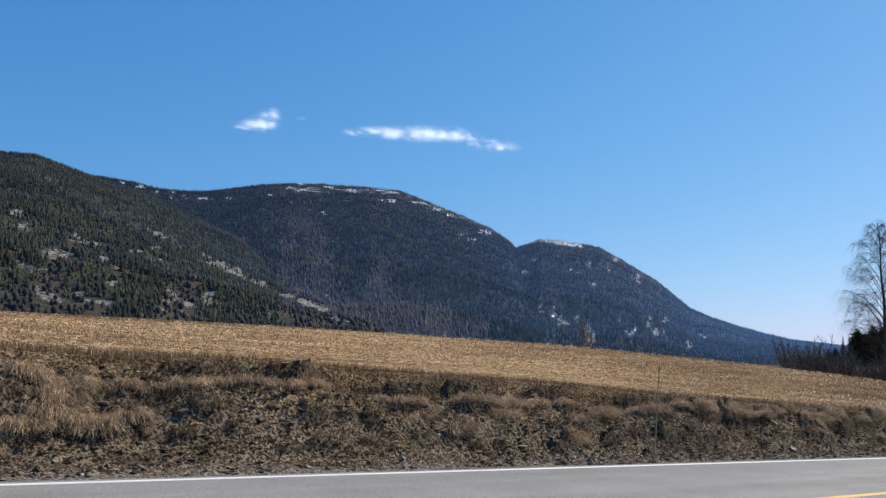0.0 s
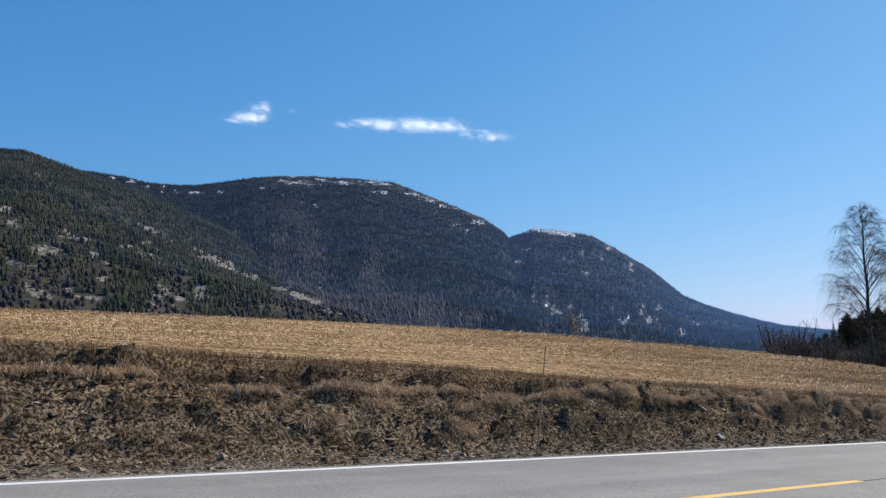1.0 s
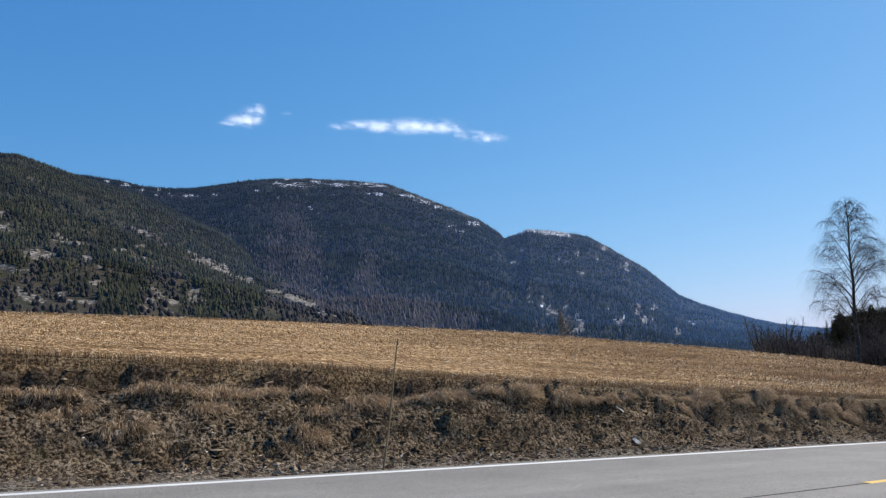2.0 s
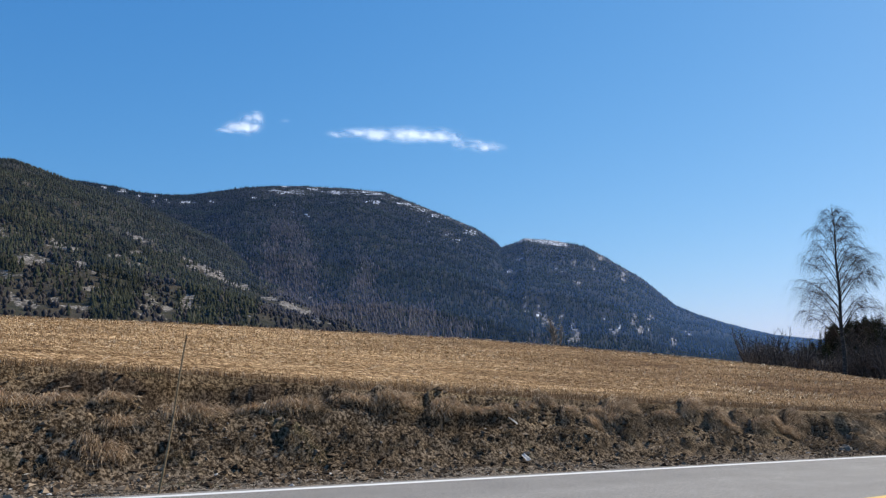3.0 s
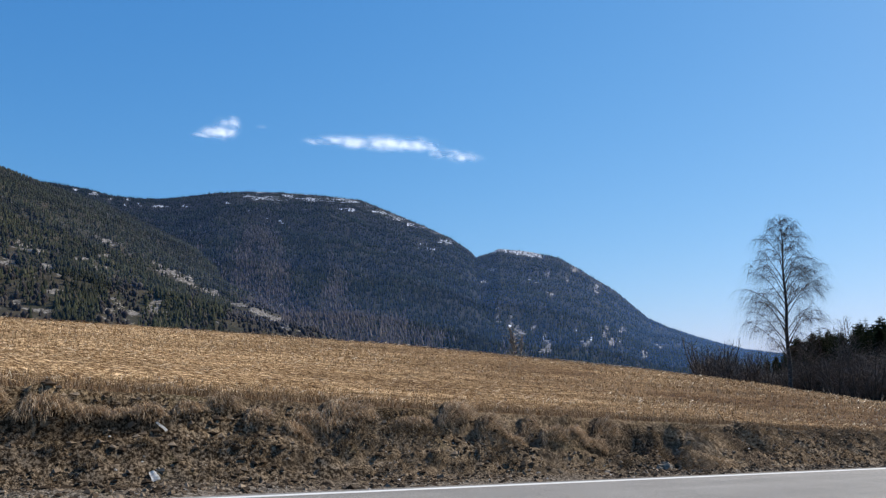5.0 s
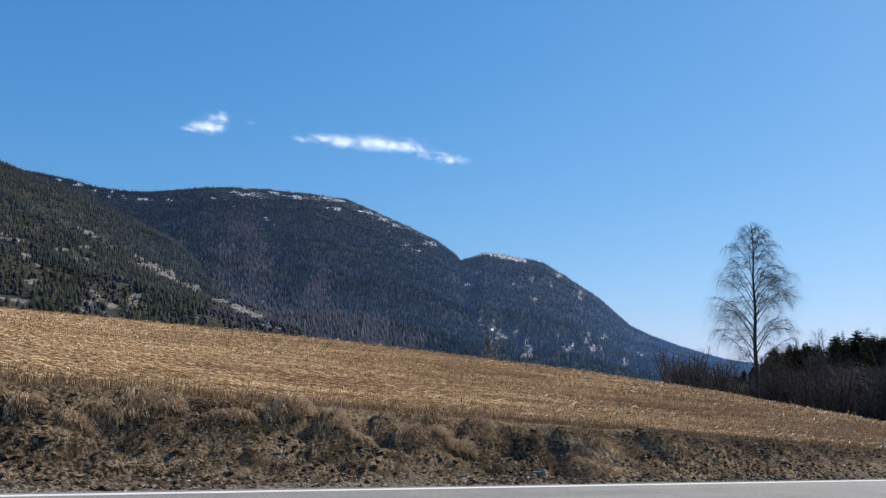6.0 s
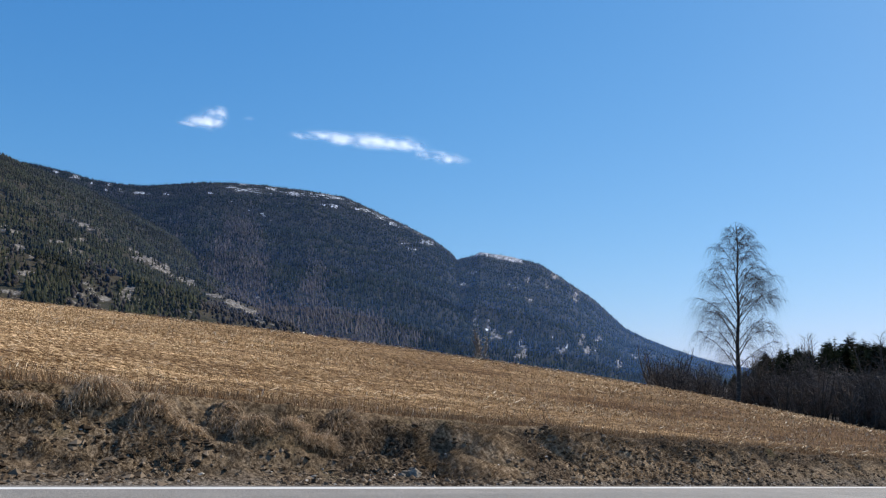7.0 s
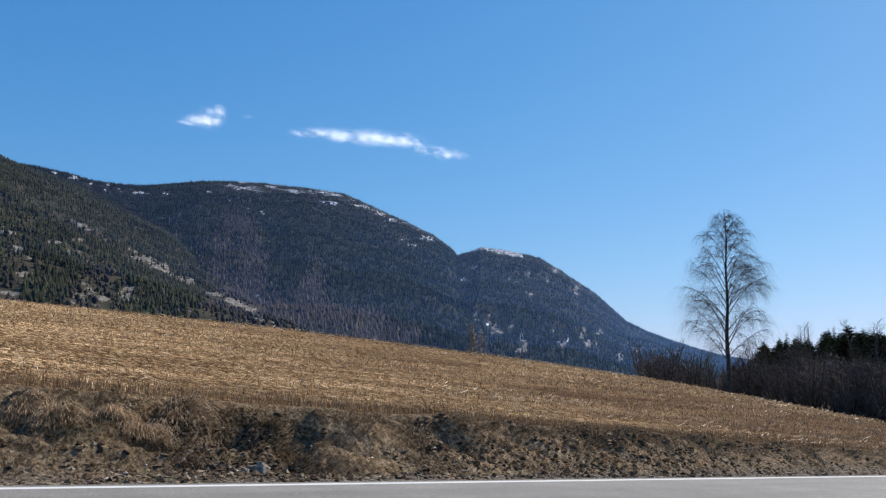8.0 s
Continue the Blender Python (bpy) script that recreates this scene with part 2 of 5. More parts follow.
TWIG = islands("twigs", [(0.0, (0.03, 0.02, 0.015)), (1.0, (0.095, 0.065, 0.05))], patch=0.2)
# twig colour paled to look sunlit against the dark mountain
LIT_TWIG = islands("lit_twigs", [(0.0, (0.20, 0.165, 0.13)), (1.0, (0.40, 0.335, 0.265))], patch=0.2)
BARK = earthy("dark_bark", (0.03, 0.025, 0.02), (0.11, 0.09, 0.075), 6, 0.8, relief=0.02)
NEEDLES = islands("needles", [(0.0, (0.014, 0.018, 0.009)), (0.6, (0.027, 0.034, 0.016)), (1.0, (0.060, 0.058, 0.031))], patch=0.1, sheen=0.0, rough=1.0)
FOREST = islands("forest", [(0.0, (0.032, 0.036, 0.019)), (0.5, (0.050, 0.054, 0.027)), (0.85, (0.068, 0.070, 0.034)), (1.0, (0.100, 0.084, 0.054))], patch=0.012, spread=0.35, edge=0.12, thin=0.35)
BARE = islands("bare_woods", [(0.0, (0.045, 0.038, 0.032)), (0.6, (0.068, 0.058, 0.048)), (1.0, (0.10, 0.085, 0.07))], patch=0.02, thin=0.3)
FAR_FOREST = islands("mountain_forest", [(0.0, (0.007, 0.012, 0.007)), (0.5, (0.015, 0.024, 0.013)), (0.85, (0.030, 0.040, 0.021)), (1.0, (0.066, 0.068, 0.037))], patch=0.010, spread=0.5, edge=0.14, thin=0.5)
FAR_BARE = islands("mountain_bare_woods", [(0.0, (0.085, 0.073, 0.068)), (0.6, (0.125, 0.107, 0.099)), (1.0, (0.19, 0.162, 0.146))], patch=0.012, spread=0.3, thin=0.5)

# ---- mesh helpers ----
rng = np.random.default_rng(7)


def lattice(ix, iy, seed):
    h = (ix.astype(np.int64) * 374761393 + iy.astype(np.int64) * 668265263 + seed * 69069) & 0xFFFFFFFF
    h = ((h ^ (h >> 13)) * 1274126177) & 0xFFFFFFFF
    return ((h ^ (h >> 16)) & 0xFFFF) / 65535.0


def value(x, y, seed=0):
    x, y = np.asarray(x, float), np.asarray(y, float)
    ix, iy = np.floor(x), np.floor(y)
    fx, fy = x - ix, y - iy
    fx, fy = fx * fx * (3 - 2 * fx), fy * fy * (3 - 2 * fy)
    a, b = lattice(ix, iy, seed), lattice(ix + 1, iy, seed)
    c, d = lattice(ix, iy + 1, seed), lattice(ix + 1, iy + 1, seed)
    return (a + (b - a) * fx) * (1 - fy) + (c + (d - c) * fx) * fy


def fbm(x, y, octaves=4, seed=0):
    """Fractal noise about 0, within about -0.5 to 0.5."""
    total, amp = 0.0, 0.5
    for o in range(octaves):
        total = total + amp * (value(x * 2 ** o + 17.3 * o, y * 2 ** o - 9.1 * o, seed + o) - 0.5)
        amp *= 0.5
    return total


def cells(x, y, seed=0):
    """Distance to the nearest of scattered seeds, one in each square of a grid."""
    ix, iy = np.floor(x), np.floor(y)
    near = 9.0 + 0 * x
    for i in (-1, 0, 1):
        for j in (-1, 0, 1):
            px, py = ix + i, iy + j
            near = np.minimum(near, np.hypot(px + lattice(px, py, seed) - x, py + lattice(px, py, seed + 1) - y))
    return near


def mesh_object(name, verts, faces, material, parent=None, label="", smooth=False):
    me = bpy.data.meshes.new(name)
    if isinstance(faces, np.ndarray):
        k = faces.shape[1]
        me.vertices.add(len(verts))
        me.vertices.foreach_set("co", np.asarray(verts, np.float32).ravel())
        me.loops.add(faces.size)
        me.loops.foreach_set("vertex_index", faces.astype(np.int32).ravel())
        me.polygons.add(len(faces))
        me.polygons.foreach_set("loop_start", np.arange(0, faces.size, k, dtype=np.int32))
        me.update(calc_edges=True)
        me.validate()
    else:
        me.from_pydata([tuple(v) for v in verts], [], faces)
    me.polygons.foreach_set("use_smooth", [smooth] * len(me.polygons))
    me.materials.append(material)
    ob = new(name, me)
    if parent:
        ob.parent = parent
    if label:
        ob["label"] = label
    return ob


def empty(name, m=None):
    ob = new(name)
    ob.empty_display_size = 0.2
    if m:
        ob.matrix_world = m
    return ob


def grid_faces(nx, ny):
    i = np.arange(nx - 1)[:, None] * ny + np.arange(ny - 1)[None, :]
    return np.stack([i, i + ny, i + ny + 1, i + 1], -1).reshape(-1, 4)


def weights(ob, name, values):
    a = ob.data.attributes.new(name, "FLOAT", "POINT")
    a.data.foreach_set("value", np.asarray(values, np.float32).ravel())


class Tubes:
    """Tapered tubes along lines, gathered into one mesh."""

    def __init__(self):
        self.v, self.f = [], []

    def add(self, pts, radii, sides=5):
        pts = [Vector(p) for p in pts]
        base = len(self.v)
        for k, p in enumerate(pts):
            d = (pts[min(k + 1, len(pts) - 1)] - pts[max(k - 1, 0)]).normalized()
            a = d.orthogonal().normalized() if abs(d.z) < 0.95 else Vector((1, 0, 0))
            b = d.cross(a).normalized()
            a = b.cross(d)
            for s in range(sides):
                w = 2 * math.pi * s / sides
                self.v.append(p + (a * math.cos(w) + b * math.sin(w)) * radii[k])
        for k in range(len(pts) - 1):
            for s in range(sides if sides > 2 else 1):
                i, j = base + k * sides + s, base + k * sides + (s + 1) % sides
                self.f.append((i, j, j + sides, i + sides))

    def ob(self, name, material, parent=None, label="", smooth=True):
        return mesh_object(name, self.v, self.f, material, parent, label, smooth)


def blades(root, length, lean, heading, width, bend=0.5, plain=False):
    """Grass blades: three triangles each, from their roots, lengths, leans and headings."""
    n = len(root)
    up = np.stack([np.sin(lean) * np.cos(heading), np.sin(lean) * np.sin(heading), np.cos(lean)], -1)
    over = np.clip(lean + bend, 0, 2.6)
    tip = np.stack([np.sin(over) * np.cos(heading), np.sin(over) * np.sin(heading), np.cos(over)], -1)
    turn = rng.uniform(0, 2 * math.pi, n)
    side = np.stack([np.cos(turn), np.sin(turn), np.zeros(n)], -1) * (width * 0.5)[:, None]
    if plain:
        end = root + up * length[:, None]
        v = np.stack([root - side, root + side, end + side * 0.7, end - side * 0.7], 1).reshape(-1, 3)
        return v, np.arange(n)[:, None] * 4 + np.array([[0, 1, 2, 3]])
    mid = root + up * (length * 0.55)[:, None]
    end = mid + tip * (length * 0.45)[:, None]
    v = np.stack([root - side, root + side, mid + side * 0.8, mid - side * 0.8, end], 1).reshape(-1, 3)
    k = np.arange(n)[:, None] * 5
    f = np.concatenate([k + [0, 1, 2], k + [0, 2, 3], k + [3, 2, 4]], 0)
    return v, f


# ---- the lie of the land ----
WHITE_Y, YELLOW_Y, EDGE_Y = 9.49, 5.54, 9.72


def road_z(x):
    x = np.asarray(x, float)
    return 0.394 - 0.0535 * np.clip(x, -70, 160) + 0.0 * x


def crest_y(x):
    return 13.4 - 0.05 * np.clip(x, -8, 58)


def toe_y(x):
    return 11.7 - 0.025 * np.clip(x, -8, 58)


def crest_h(x):
    return 1.49 - 0.018 * np.clip(x, -8, 58)


def raw_edge(x):
    """Where the rim has broken off: a low bare scarp over a narrow shelf."""
    return np.clip((np.asarray(x, float) - 4.0) / 2, 0, 1) * np.clip((17.0 - x) / 2, 0, 1)


def slumped(x):
    """The stretch where whole sods have slid and lie smooth over the bank."""
    return np.clip((np.asarray(x, float) - 30.9) / 0.9, 0, 1)


def field_z(x, y):
    """The field: up from the bank's crest to a long swell, and down behind it."""
    x, y = np.asarray(x, float), np.asarray(y, float)
    z0 = road_z(x) + crest_h(x)
    xc = np.clip(x, -120, 190)
    top = 4.83 - 0.006 * xc - 0.00033 * xc * np.abs(xc)
    u = np.clip((y - crest_y(x)) / (62 - crest_y(x)), 0, 1)
    s = 0.6 * u * u * (3 - 2 * u) + 0.4 * u
    z = z0 + (top - z0) * s - 0.0009 * np.clip(x - 85, 0, 80) ** 2 * np.clip(u * 3, 0, 1)
    t = np.clip((y - 62) / 60, 0, 1)
    lift = 0.12 * raw_edge(x) * np.exp(-np.clip(y - crest_y(x), 0, None) / 2.2)
    return z + (-2.0 - z) * t * t * (3 - 2 * t) + lift


def bank_z(x, y):
    """Shoulder, bank and the field's rim."""
    c, t = crest_y(x), toe_y(x) - 0.4 * slumped(x)
    v = np.clip((y - t) / (c - t), 0, 1)
    raw = raw_edge(x)
    scarp = 0.03 + 0.13 * np.clip(0.5 + 2.2 * fbm(x * 0.35, x * 0, 3, 29), 0, 1)
    w = np.clip((v - 0.86) / 0.13, 0, 1)
    rise = (1 - scarp) * (0.35 * v + 0.65 * v * v * (3 - 2 * v)) + scarp * w * w * (3 - 2 * w)
    u = np.clip(v / (0.80 + 0.06 * fbm(x * 0.8, x * 0, 3, 87)), 0, 1)
    shelf = 0.80 * (0.35 * u + 0.65 * u * u * (3 - 2 * u)) + (0.20 + 0.12 / crest_h(x)) * np.clip((v - 0.95 - 0.16 * fbm(x * 1.3, x * 0, 4, 88)) / 0.04, 0, 1)
    rise = rise + (shelf - rise) * raw
    rise = rise + (0.25 * rise + 0.75 * v ** 0.9 - rise) * slumped(x)
    flat = 0.05 * np.clip((y - EDGE_Y) / (t - EDGE_Y), 0, 1)
    z = road_z(x) - 0.03 + flat + (crest_h(x) - 0.02) * rise
    return np.where(y > c, field_z(x, y), z)


MOP_STEP = 0.52


def mop(i):
    """Place along the crest, offset across it, reach and height of one sod of grass; height 0 where there is none."""
    i = np.asarray(i, float)
    x = (i + 0.15 + 0.7 * lattice(i, 0 * i, 101)) * MOP_STEP
    there = fbm(x * 0.45, 0 * x + 3.0, 3, 17) > -0.17 + 0.07 * raw_edge(x) + 0.12 * np.clip((x - 24) / 4, 0, 1) + 0.12 * np.clip((x - 28) / 3, 0, 1)
    size = 0.14 + 0.13 * lattice(i, 0 * i + 1, 102) ** 1.6
    return x, -0.36 + 0.28 * lattice(i, 0 * i + 2, 103), size, np.where(there, size * (0.35 + 0.35 * lattice(i, 0 * i + 3, 104)) * (1 - 0.45 * raw_edge(x)), 0)


CLUMP_X, CLUMP_Y = 0.72, 0.50


def clump(i, j):
    """Centre, reach and height of one grassy clump on the bank's face; height 0 where there is none."""
    size = 0.11 + 0.15 * lattice(i, j, 303) ** 1.4
    there = lattice(i, j, 305) > 0.46
    return (i + 0.15 + 0.7 * lattice(i, j, 301)) * CLUMP_X, (j + 0.15 + 0.7 * lattice(i, j, 302)) * CLUMP_Y, size, np.where(there, size * (0.35 + 0.4 * lattice(i, j, 304)), 0)


def clumps_z(x, y):
    """Rounded clumps, undercut on their lower side."""
    z = 0 * x
    ix, iy = np.floor(x / CLUMP_X), np.floor(y / CLUMP_Y)
    for di in (-1, 0, 1):
        for dj in (-1, 0, 1):
            cx, cy, cs, ch = clump(ix + di, iy + dj)
            u = np.hypot((x - cx) / (1.25 * cs), (y - cy) / (cs * np.where(y < cy, 0.55, 1.2)))
            z = z + ch * np.clip(1 - u * u, 0, 1) ** 0.6 - 0.55 * ch * np.exp(-((x - cx) / (1.1 * cs)) ** 2 - ((y - cy + 0.85 * cs) / (0.4 * cs)) ** 2)
    return z


def slip(x, y):
    """Rounded lobes of slipped turf with sharp gullies between them, slanting down the bank; 0 in a gully, 1 on a lobe."""
    u = x * 0.52 + 0.75 * (y - toe_y(x)) + 1.1 * fbm(x * 0.5, y * 0.6, 3, 95)
    return np.sqrt(np.abs(np.sin(math.pi * u))) * (0.75 + 0.5 * value(np.floor(u) * 3.7, 0 * u, 96)) + 0.5 * fbm(x * 2.2, y * 3.0, 3, 97)


def bank_rough(x, y):
    """Clods, slips, sods and hollows in the bank."""
    c, t = crest_y(x), toe_y(x)
    w = np.clip((y - EDGE_Y) / 0.5, 0, 1)
    even = 1 - 0.65 * np.clip(1.5 - (y - EDGE_Y) / 0.9, 0, 1)
    on = np.clip((y - t + 0.2) / 0.5, 0, 1) * np.clip((c + 0.3 - y) / 0.4, 0, 1) * (1 - 0.75 * raw_edge(x) * np.clip((y - c + 0.55) / 0.2, 0, 1))
    bend, sway = 0.6 * fbm(x * 1.3, y * 1.3, 3, 71), 0.6 * fbm(x * 1.3, y * 1.3, 3, 72)
    z = w * (0.06 * fbm(x * 2.2, y * 2.6, 3, 3) + 0.10 * np.abs(fbm(x * 2.4, y * 6.5, 3, 9)) - 0.02)
    ledges = np.abs(fbm(x * 0.8, y * 2.8 + 0.3 * x, 3, 33))
    z = z + on * (0.14 * fbm(x * 0.7, y * 0.9, 4, 21) + 0.24 * ledges - 0.05 + 0.10 * np.abs(fbm(x * 2.0, y * 5.5, 4, 31)) - 0.01)
    climb = (y - t) / (c - t) * 3.2 + 1.6 * fbm(x * 0.22, y * 0.3, 3, 81)
    step = climb - np.floor(climb)
    z = z + on * 0.09 * (np.clip(step / 0.22, 0, 1) ** 2 - step) * (0.3 + 1.2 * value(x * 0.35, np.floor(climb) + 0 * x, 83))
    z = z + clumps_z(x, y) * np.clip((y - t - 0.05) / 0.25, 0, 1) * np.clip((c - 0.30 - y) / 0.2, 0, 1)
    calm = 1 - (0.8 - 0.3 * np.clip((x - 33) / 2, 0, 1)) * slumped(x)
    z = z * calm + on * slumped(x) * (0.34 * slip(x, y) - 0.21)
    lump = np.clip(0.72 - cells(x * 2.6 + bend, y * 3.8 + sway, 211), 0, 1)
    crumb = np.clip(0.70 - cells(x * 6.0 + bend, y * 8.0 + sway, 221), 0, 1)
    z = z + calm * w * even * (0.075 * crumb * (0.3 + value(x * 1.7, y * 1.7, 75)) - 0.035) + calm * on * (0.09 * lump * (0.2 + value(x * 0.9, y * 1.4, 76)) - 0.04)
    z = z + w * (1 - on) * 0.07 * np.abs(fbm(x * 0.8 + 0.4 * y, y * 7.0, 3, 241))
    z = z - calm * on * 0.5 * np.clip(fbm(x * 2.4, y * 3.4, 3, 231) - 0.10, 0, 0.25)
    for d in (-1, 0, 1):
        mx, my, ms, mh = mop(np.floor(x / MOP_STEP) + d)
        u = np.hypot((x - mx) / (ms * 1.25), (y - c - my) / (ms * np.where(y < c + my, 0.62, 1.3)))
        z = z + mh * np.clip(1 - u * u, 0, 1) ** 0.7
        z = z - 0.45 * mh * np.exp(-((x - mx) / (ms * 1.1)) ** 2 - ((y - c - my + ms * 0.85) / (ms * 0.4)) ** 2)
    for hx, hy, hr, hd in ((30.2, 11.62, 0.42, 0.40), (31.2, 11.40, 0.38, 0.34), (29.2, 11.65, 0.55, 0.25), (9.0, 12.7, 1.2, 0.2), (14.2, 12.5, 1.0, 0.2), (3.6, 12.8, 1.1, 0.2), (11.5, 12.75, 0.8, 0.22), (27.0, 11.85, 0.5, 0.25), (22.6, 12.0, 0.5, 0.22)):
        z = z - hd * np.exp(-(((x - hx) / hr) ** 2 + ((y - hy) / (hr * 0.6)) ** 2) ** 1.4)
    return z * np.clip((c + 0.42 - y) / 0.2, 0, 1)


def ground_z(x, y):
    x, y = np.asarray(x, float), np.asarray(y, float)
    return np.where(y < EDGE_Y, road_z(x), np.where(y < crest_y(x) + 0.4, bank_z(x, y) + bank_rough(x, y), field_z(x, y)))


# ---- road ----
def strip(name, x0, x1, y0, y1, lift, material, nx, ny=2):
    """A sheet laid on the road."""
    x, y = np.meshgrid(np.linspace(x0, x1, nx), np.linspace(y0, y1, ny), indexing="ij")
    v = np.stack([x, y, road_z(x) + lift], -1).reshape(-1, 3)
    return mesh_object(name, v, grid_faces(nx, ny), material)


def ragged_line(name, x0, x1, y, width, lift, material, label):
    """Road marking with a thickness and slightly worn edges."""
    n = max(4, int((x1 - x0) / 0.25))
    x = np.linspace(x0, x1, n)
    wob = 0.008 * (value(x * 3, x * 0, 5) - 0.5)
    rows = []
    for yy, dz in ((y - width / 2, 0.0005), (y - width / 2 + 0.004, lift), (y + width / 2 - 0.004, lift), (y + width / 2, 0.0005)):
        rows.append(np.stack([x, yy + wob, road_z(x) + dz], -1))
    v = np.stack(rows, 1).reshape(-1, 3)
    ob = mesh_object(name, v, grid_faces(n, 4), material)
    return tagged(ob, label, "road marking", "", "structure")


tagged(strip("road", -70, 160, -5.0, EDGE_Y, 0.0, ASPHALT, 60, 12), "grey worn asphalt road sloping gently down", "road", "", "structure")
# unseen strip added to close the gap beside the asphalt
x, y = np.meshgrid(np.linspace(-70, 160, 60), np.linspace(-5.0, -9.0, 6), indexing="ij")
near_verge = mesh_object("near_verge", np.stack([x, y, road_z(x) - 0.004 - 0.045 * (-5.0 - y)], -1).reshape(-1, 3), grid_faces(60, 6)[:, ::-1], BOUNCE_GROUND)
tagged(near_verge, "added unseen verge strip falling away from the asphalt", "verge", "", "structure")
ragged_line("edge_line", -60, 150, WHITE_Y, 0.12, 0.005, WHITE, "continuous white painted line along the asphalt edge")
for k in range(-3, 9):
    ragged_line("centre_line", 5.05 + 12 * k, 14.05 + 12 * k, YELLOW_Y, 0.13, 0.005, YELLOW, "yellow painted dash in the middle of the road")
ragged_line("tar_seam", -60, 150, YELLOW_Y - 0.02, 0.03, 0.003, SEAM, "thin dark tar seam along the road's middle")

# ---- verge and field ----
xs = np.concatenate([np.linspace(-25, -2, 60, endpoint=False), np.linspace(-2, 48, 1420, endpoint=False), np.linspace(48, 160, 240)])
ks = np.linspace(0, 1, 112)
X, K = np.meshgrid(xs, ks, indexing="ij")
Y = EDGE_Y - 0.03 + K * (crest_y(X) + 0.5 - EDGE_Y + 0.03)
Z = ground_z(X, Y)
Z = np.where(Y < EDGE_Y + 0.02, road_z(X) - 0.01, Z) - 0.02 * (Y > crest_y(X) + 0.45)
verge = mesh_object("verge", np.stack([X, Y, Z], -1).reshape(-1, 3), grid_faces(*X.shape), VERGE, smooth=True)
vv = np.clip((Y - toe_y(X)) / (crest_y(X) - toe_y(X)), 0, 1.3)
turf = np.clip(1 - raw_edge(X) * np.clip((vv - 0.80) / 0.05, 0, 1) * np.clip((1.01 - vv) / 0.03, 0, 1), 0, 1) * np.clip((vv - 0.62 + 1.5 * fbm(X * 0.6, Y * 1.2, 4, 44) + 0.05 + np.clip((X - 31) / 3, 0, 1) * (0.8 * slip(X, Y) - 0.15)) * 1.6, 0, 0.85)
grit = np.clip(1.0 - (Y - EDGE_Y) / 1.4 + 1.6 * fbm(X * 1.1, Y * 1.1, 4, 51), 0, 1) * 0.9
weights(verge, "turf", turf)
bite = np.clip(0.6 + 2.5 * fbm(X * 0.8, Y * 0.5, 3, 141), 0, 1)
# scarp face and rim, then hollow and gullies: exposed soil plus painted-in shade
shade_soil = raw_edge(X) * np.clip((vv - 0.86) / 0.04, 0, 1) * np.clip((1.01 - vv) / 0.02, 0, 1) + 0.8 * bite * np.clip((X - 26) / 3, 0, 1) * np.clip((vv - 0.78) / 0.08, 0, 1) * np.clip((1.12 - vv) / 0.05, 0, 1)
broken = np.clip((X - 28.5) / 0.6, 0, 1) * np.clip((31.1 - X) / 0.3, 0, 1) * np.clip((Y - EDGE_Y - 0.45) / 0.3, 0, 1) * np.clip((1.12 - vv) / 0.05, 0, 1)
torn = fbm(X * 0.9 + 0.8 * Y, Y * 1.6, 4, 265) + 0.25 * np.clip((X - 32.5) / 3, 0, 1) * np.clip(vv, 0, 1)
gully = slumped(X) * np.clip(np.maximum(0.9 - 2.2 * slip(X, Y), 7 * torn - 0.6), 0, 1) * np.clip((Y - EDGE_Y - 0.5) / 0.3, 0, 1)
shade_soil = shade_soil + 0.85 * broken * np.clip(0.75 + 2 * fbm(X * 1.5, Y * 1.5, 3, 263), 0, 1) + 0.8 * gully
# lobes and the bank's far half lightened as if sunlit
lit_soil = np.maximum(slumped(X) * np.clip(1.6 * slip(X, Y) + 0.2, 0.6, 1.0) * np.clip((0.92 - vv) / 0.1, 0.2, 1), np.clip((X - 21) / 6, 0, 0.5) * np.clip(0.5 + 3 * fbm(X * 0.7, Y, 3, 261), 0, 1))
weights(verge, "lit_soil", lit_soil * np.clip((Y - EDGE_Y - 0.5) / 0.3, 0, 1) * (1 - np.clip(broken + gully, 0, 1)))
weights(verge, "shade_soil", np.clip(shade_soil, 0, 0.9))
weights(verge, "grit", grit)
tagged(verge, "eroded roadside bank of dark soil and dead grass", "bank", "", "structure")

fx = np.concatenate([np.linspace(-130, -10, 30, endpoint=False), np.linspace(-10, 130, 220, endpoint=False), np.linspace(130, 260, 40)])
fk = np.linspace(0, 1, 150) ** 1.6
X, K = np.meshgrid(fx, fk, indexing="ij")
Y0 = crest_y(X) + 0.40
Y = Y0 + K * (190 - Y0)
Z = field_z(X, Y) + 0.05 * fbm(X * 0.5, Y * 2.0, 3, 61) * np.clip((Y - Y0) / 2, 0, 1) + 0.35 * fbm(X * 0.05, Y * 0.09, 3, 66) * np.clip((Y - Y0) / 6, 0, 1)
field = mesh_object("field", np.stack([X, Y, Z], -1).reshape(-1, 3), grid_faces(*X.shape), FIELD, smooth=True)


def field_shade(x, y):
    """Thins straw and darkens the rim and lower end: their shade put into colour."""
    rim = np.exp(-np.clip(y - crest_y(x) - 0.5, 0, None) / (3.2 + 0.01 * np.clip(x - 8, 0, 60)))
    low = np.clip((x - 27) / 34, 0, 0.95) * np.clip(1.25 - (y - 13) / 45, 0.6, 1)
    low = np.maximum(low, slumped(x) * np.clip(1.3 - (y - crest_y(x)) / 4.6, 0, 1))
    return np.clip(np.maximum(rim * (0.80 + 0.004 * np.clip(x, 0, 50)), low) + 1.1 * fbm(x * 0.12, y * 0.4, 3, 131), 0, 1)


weights(field, "bare", field_shade(X, Y))
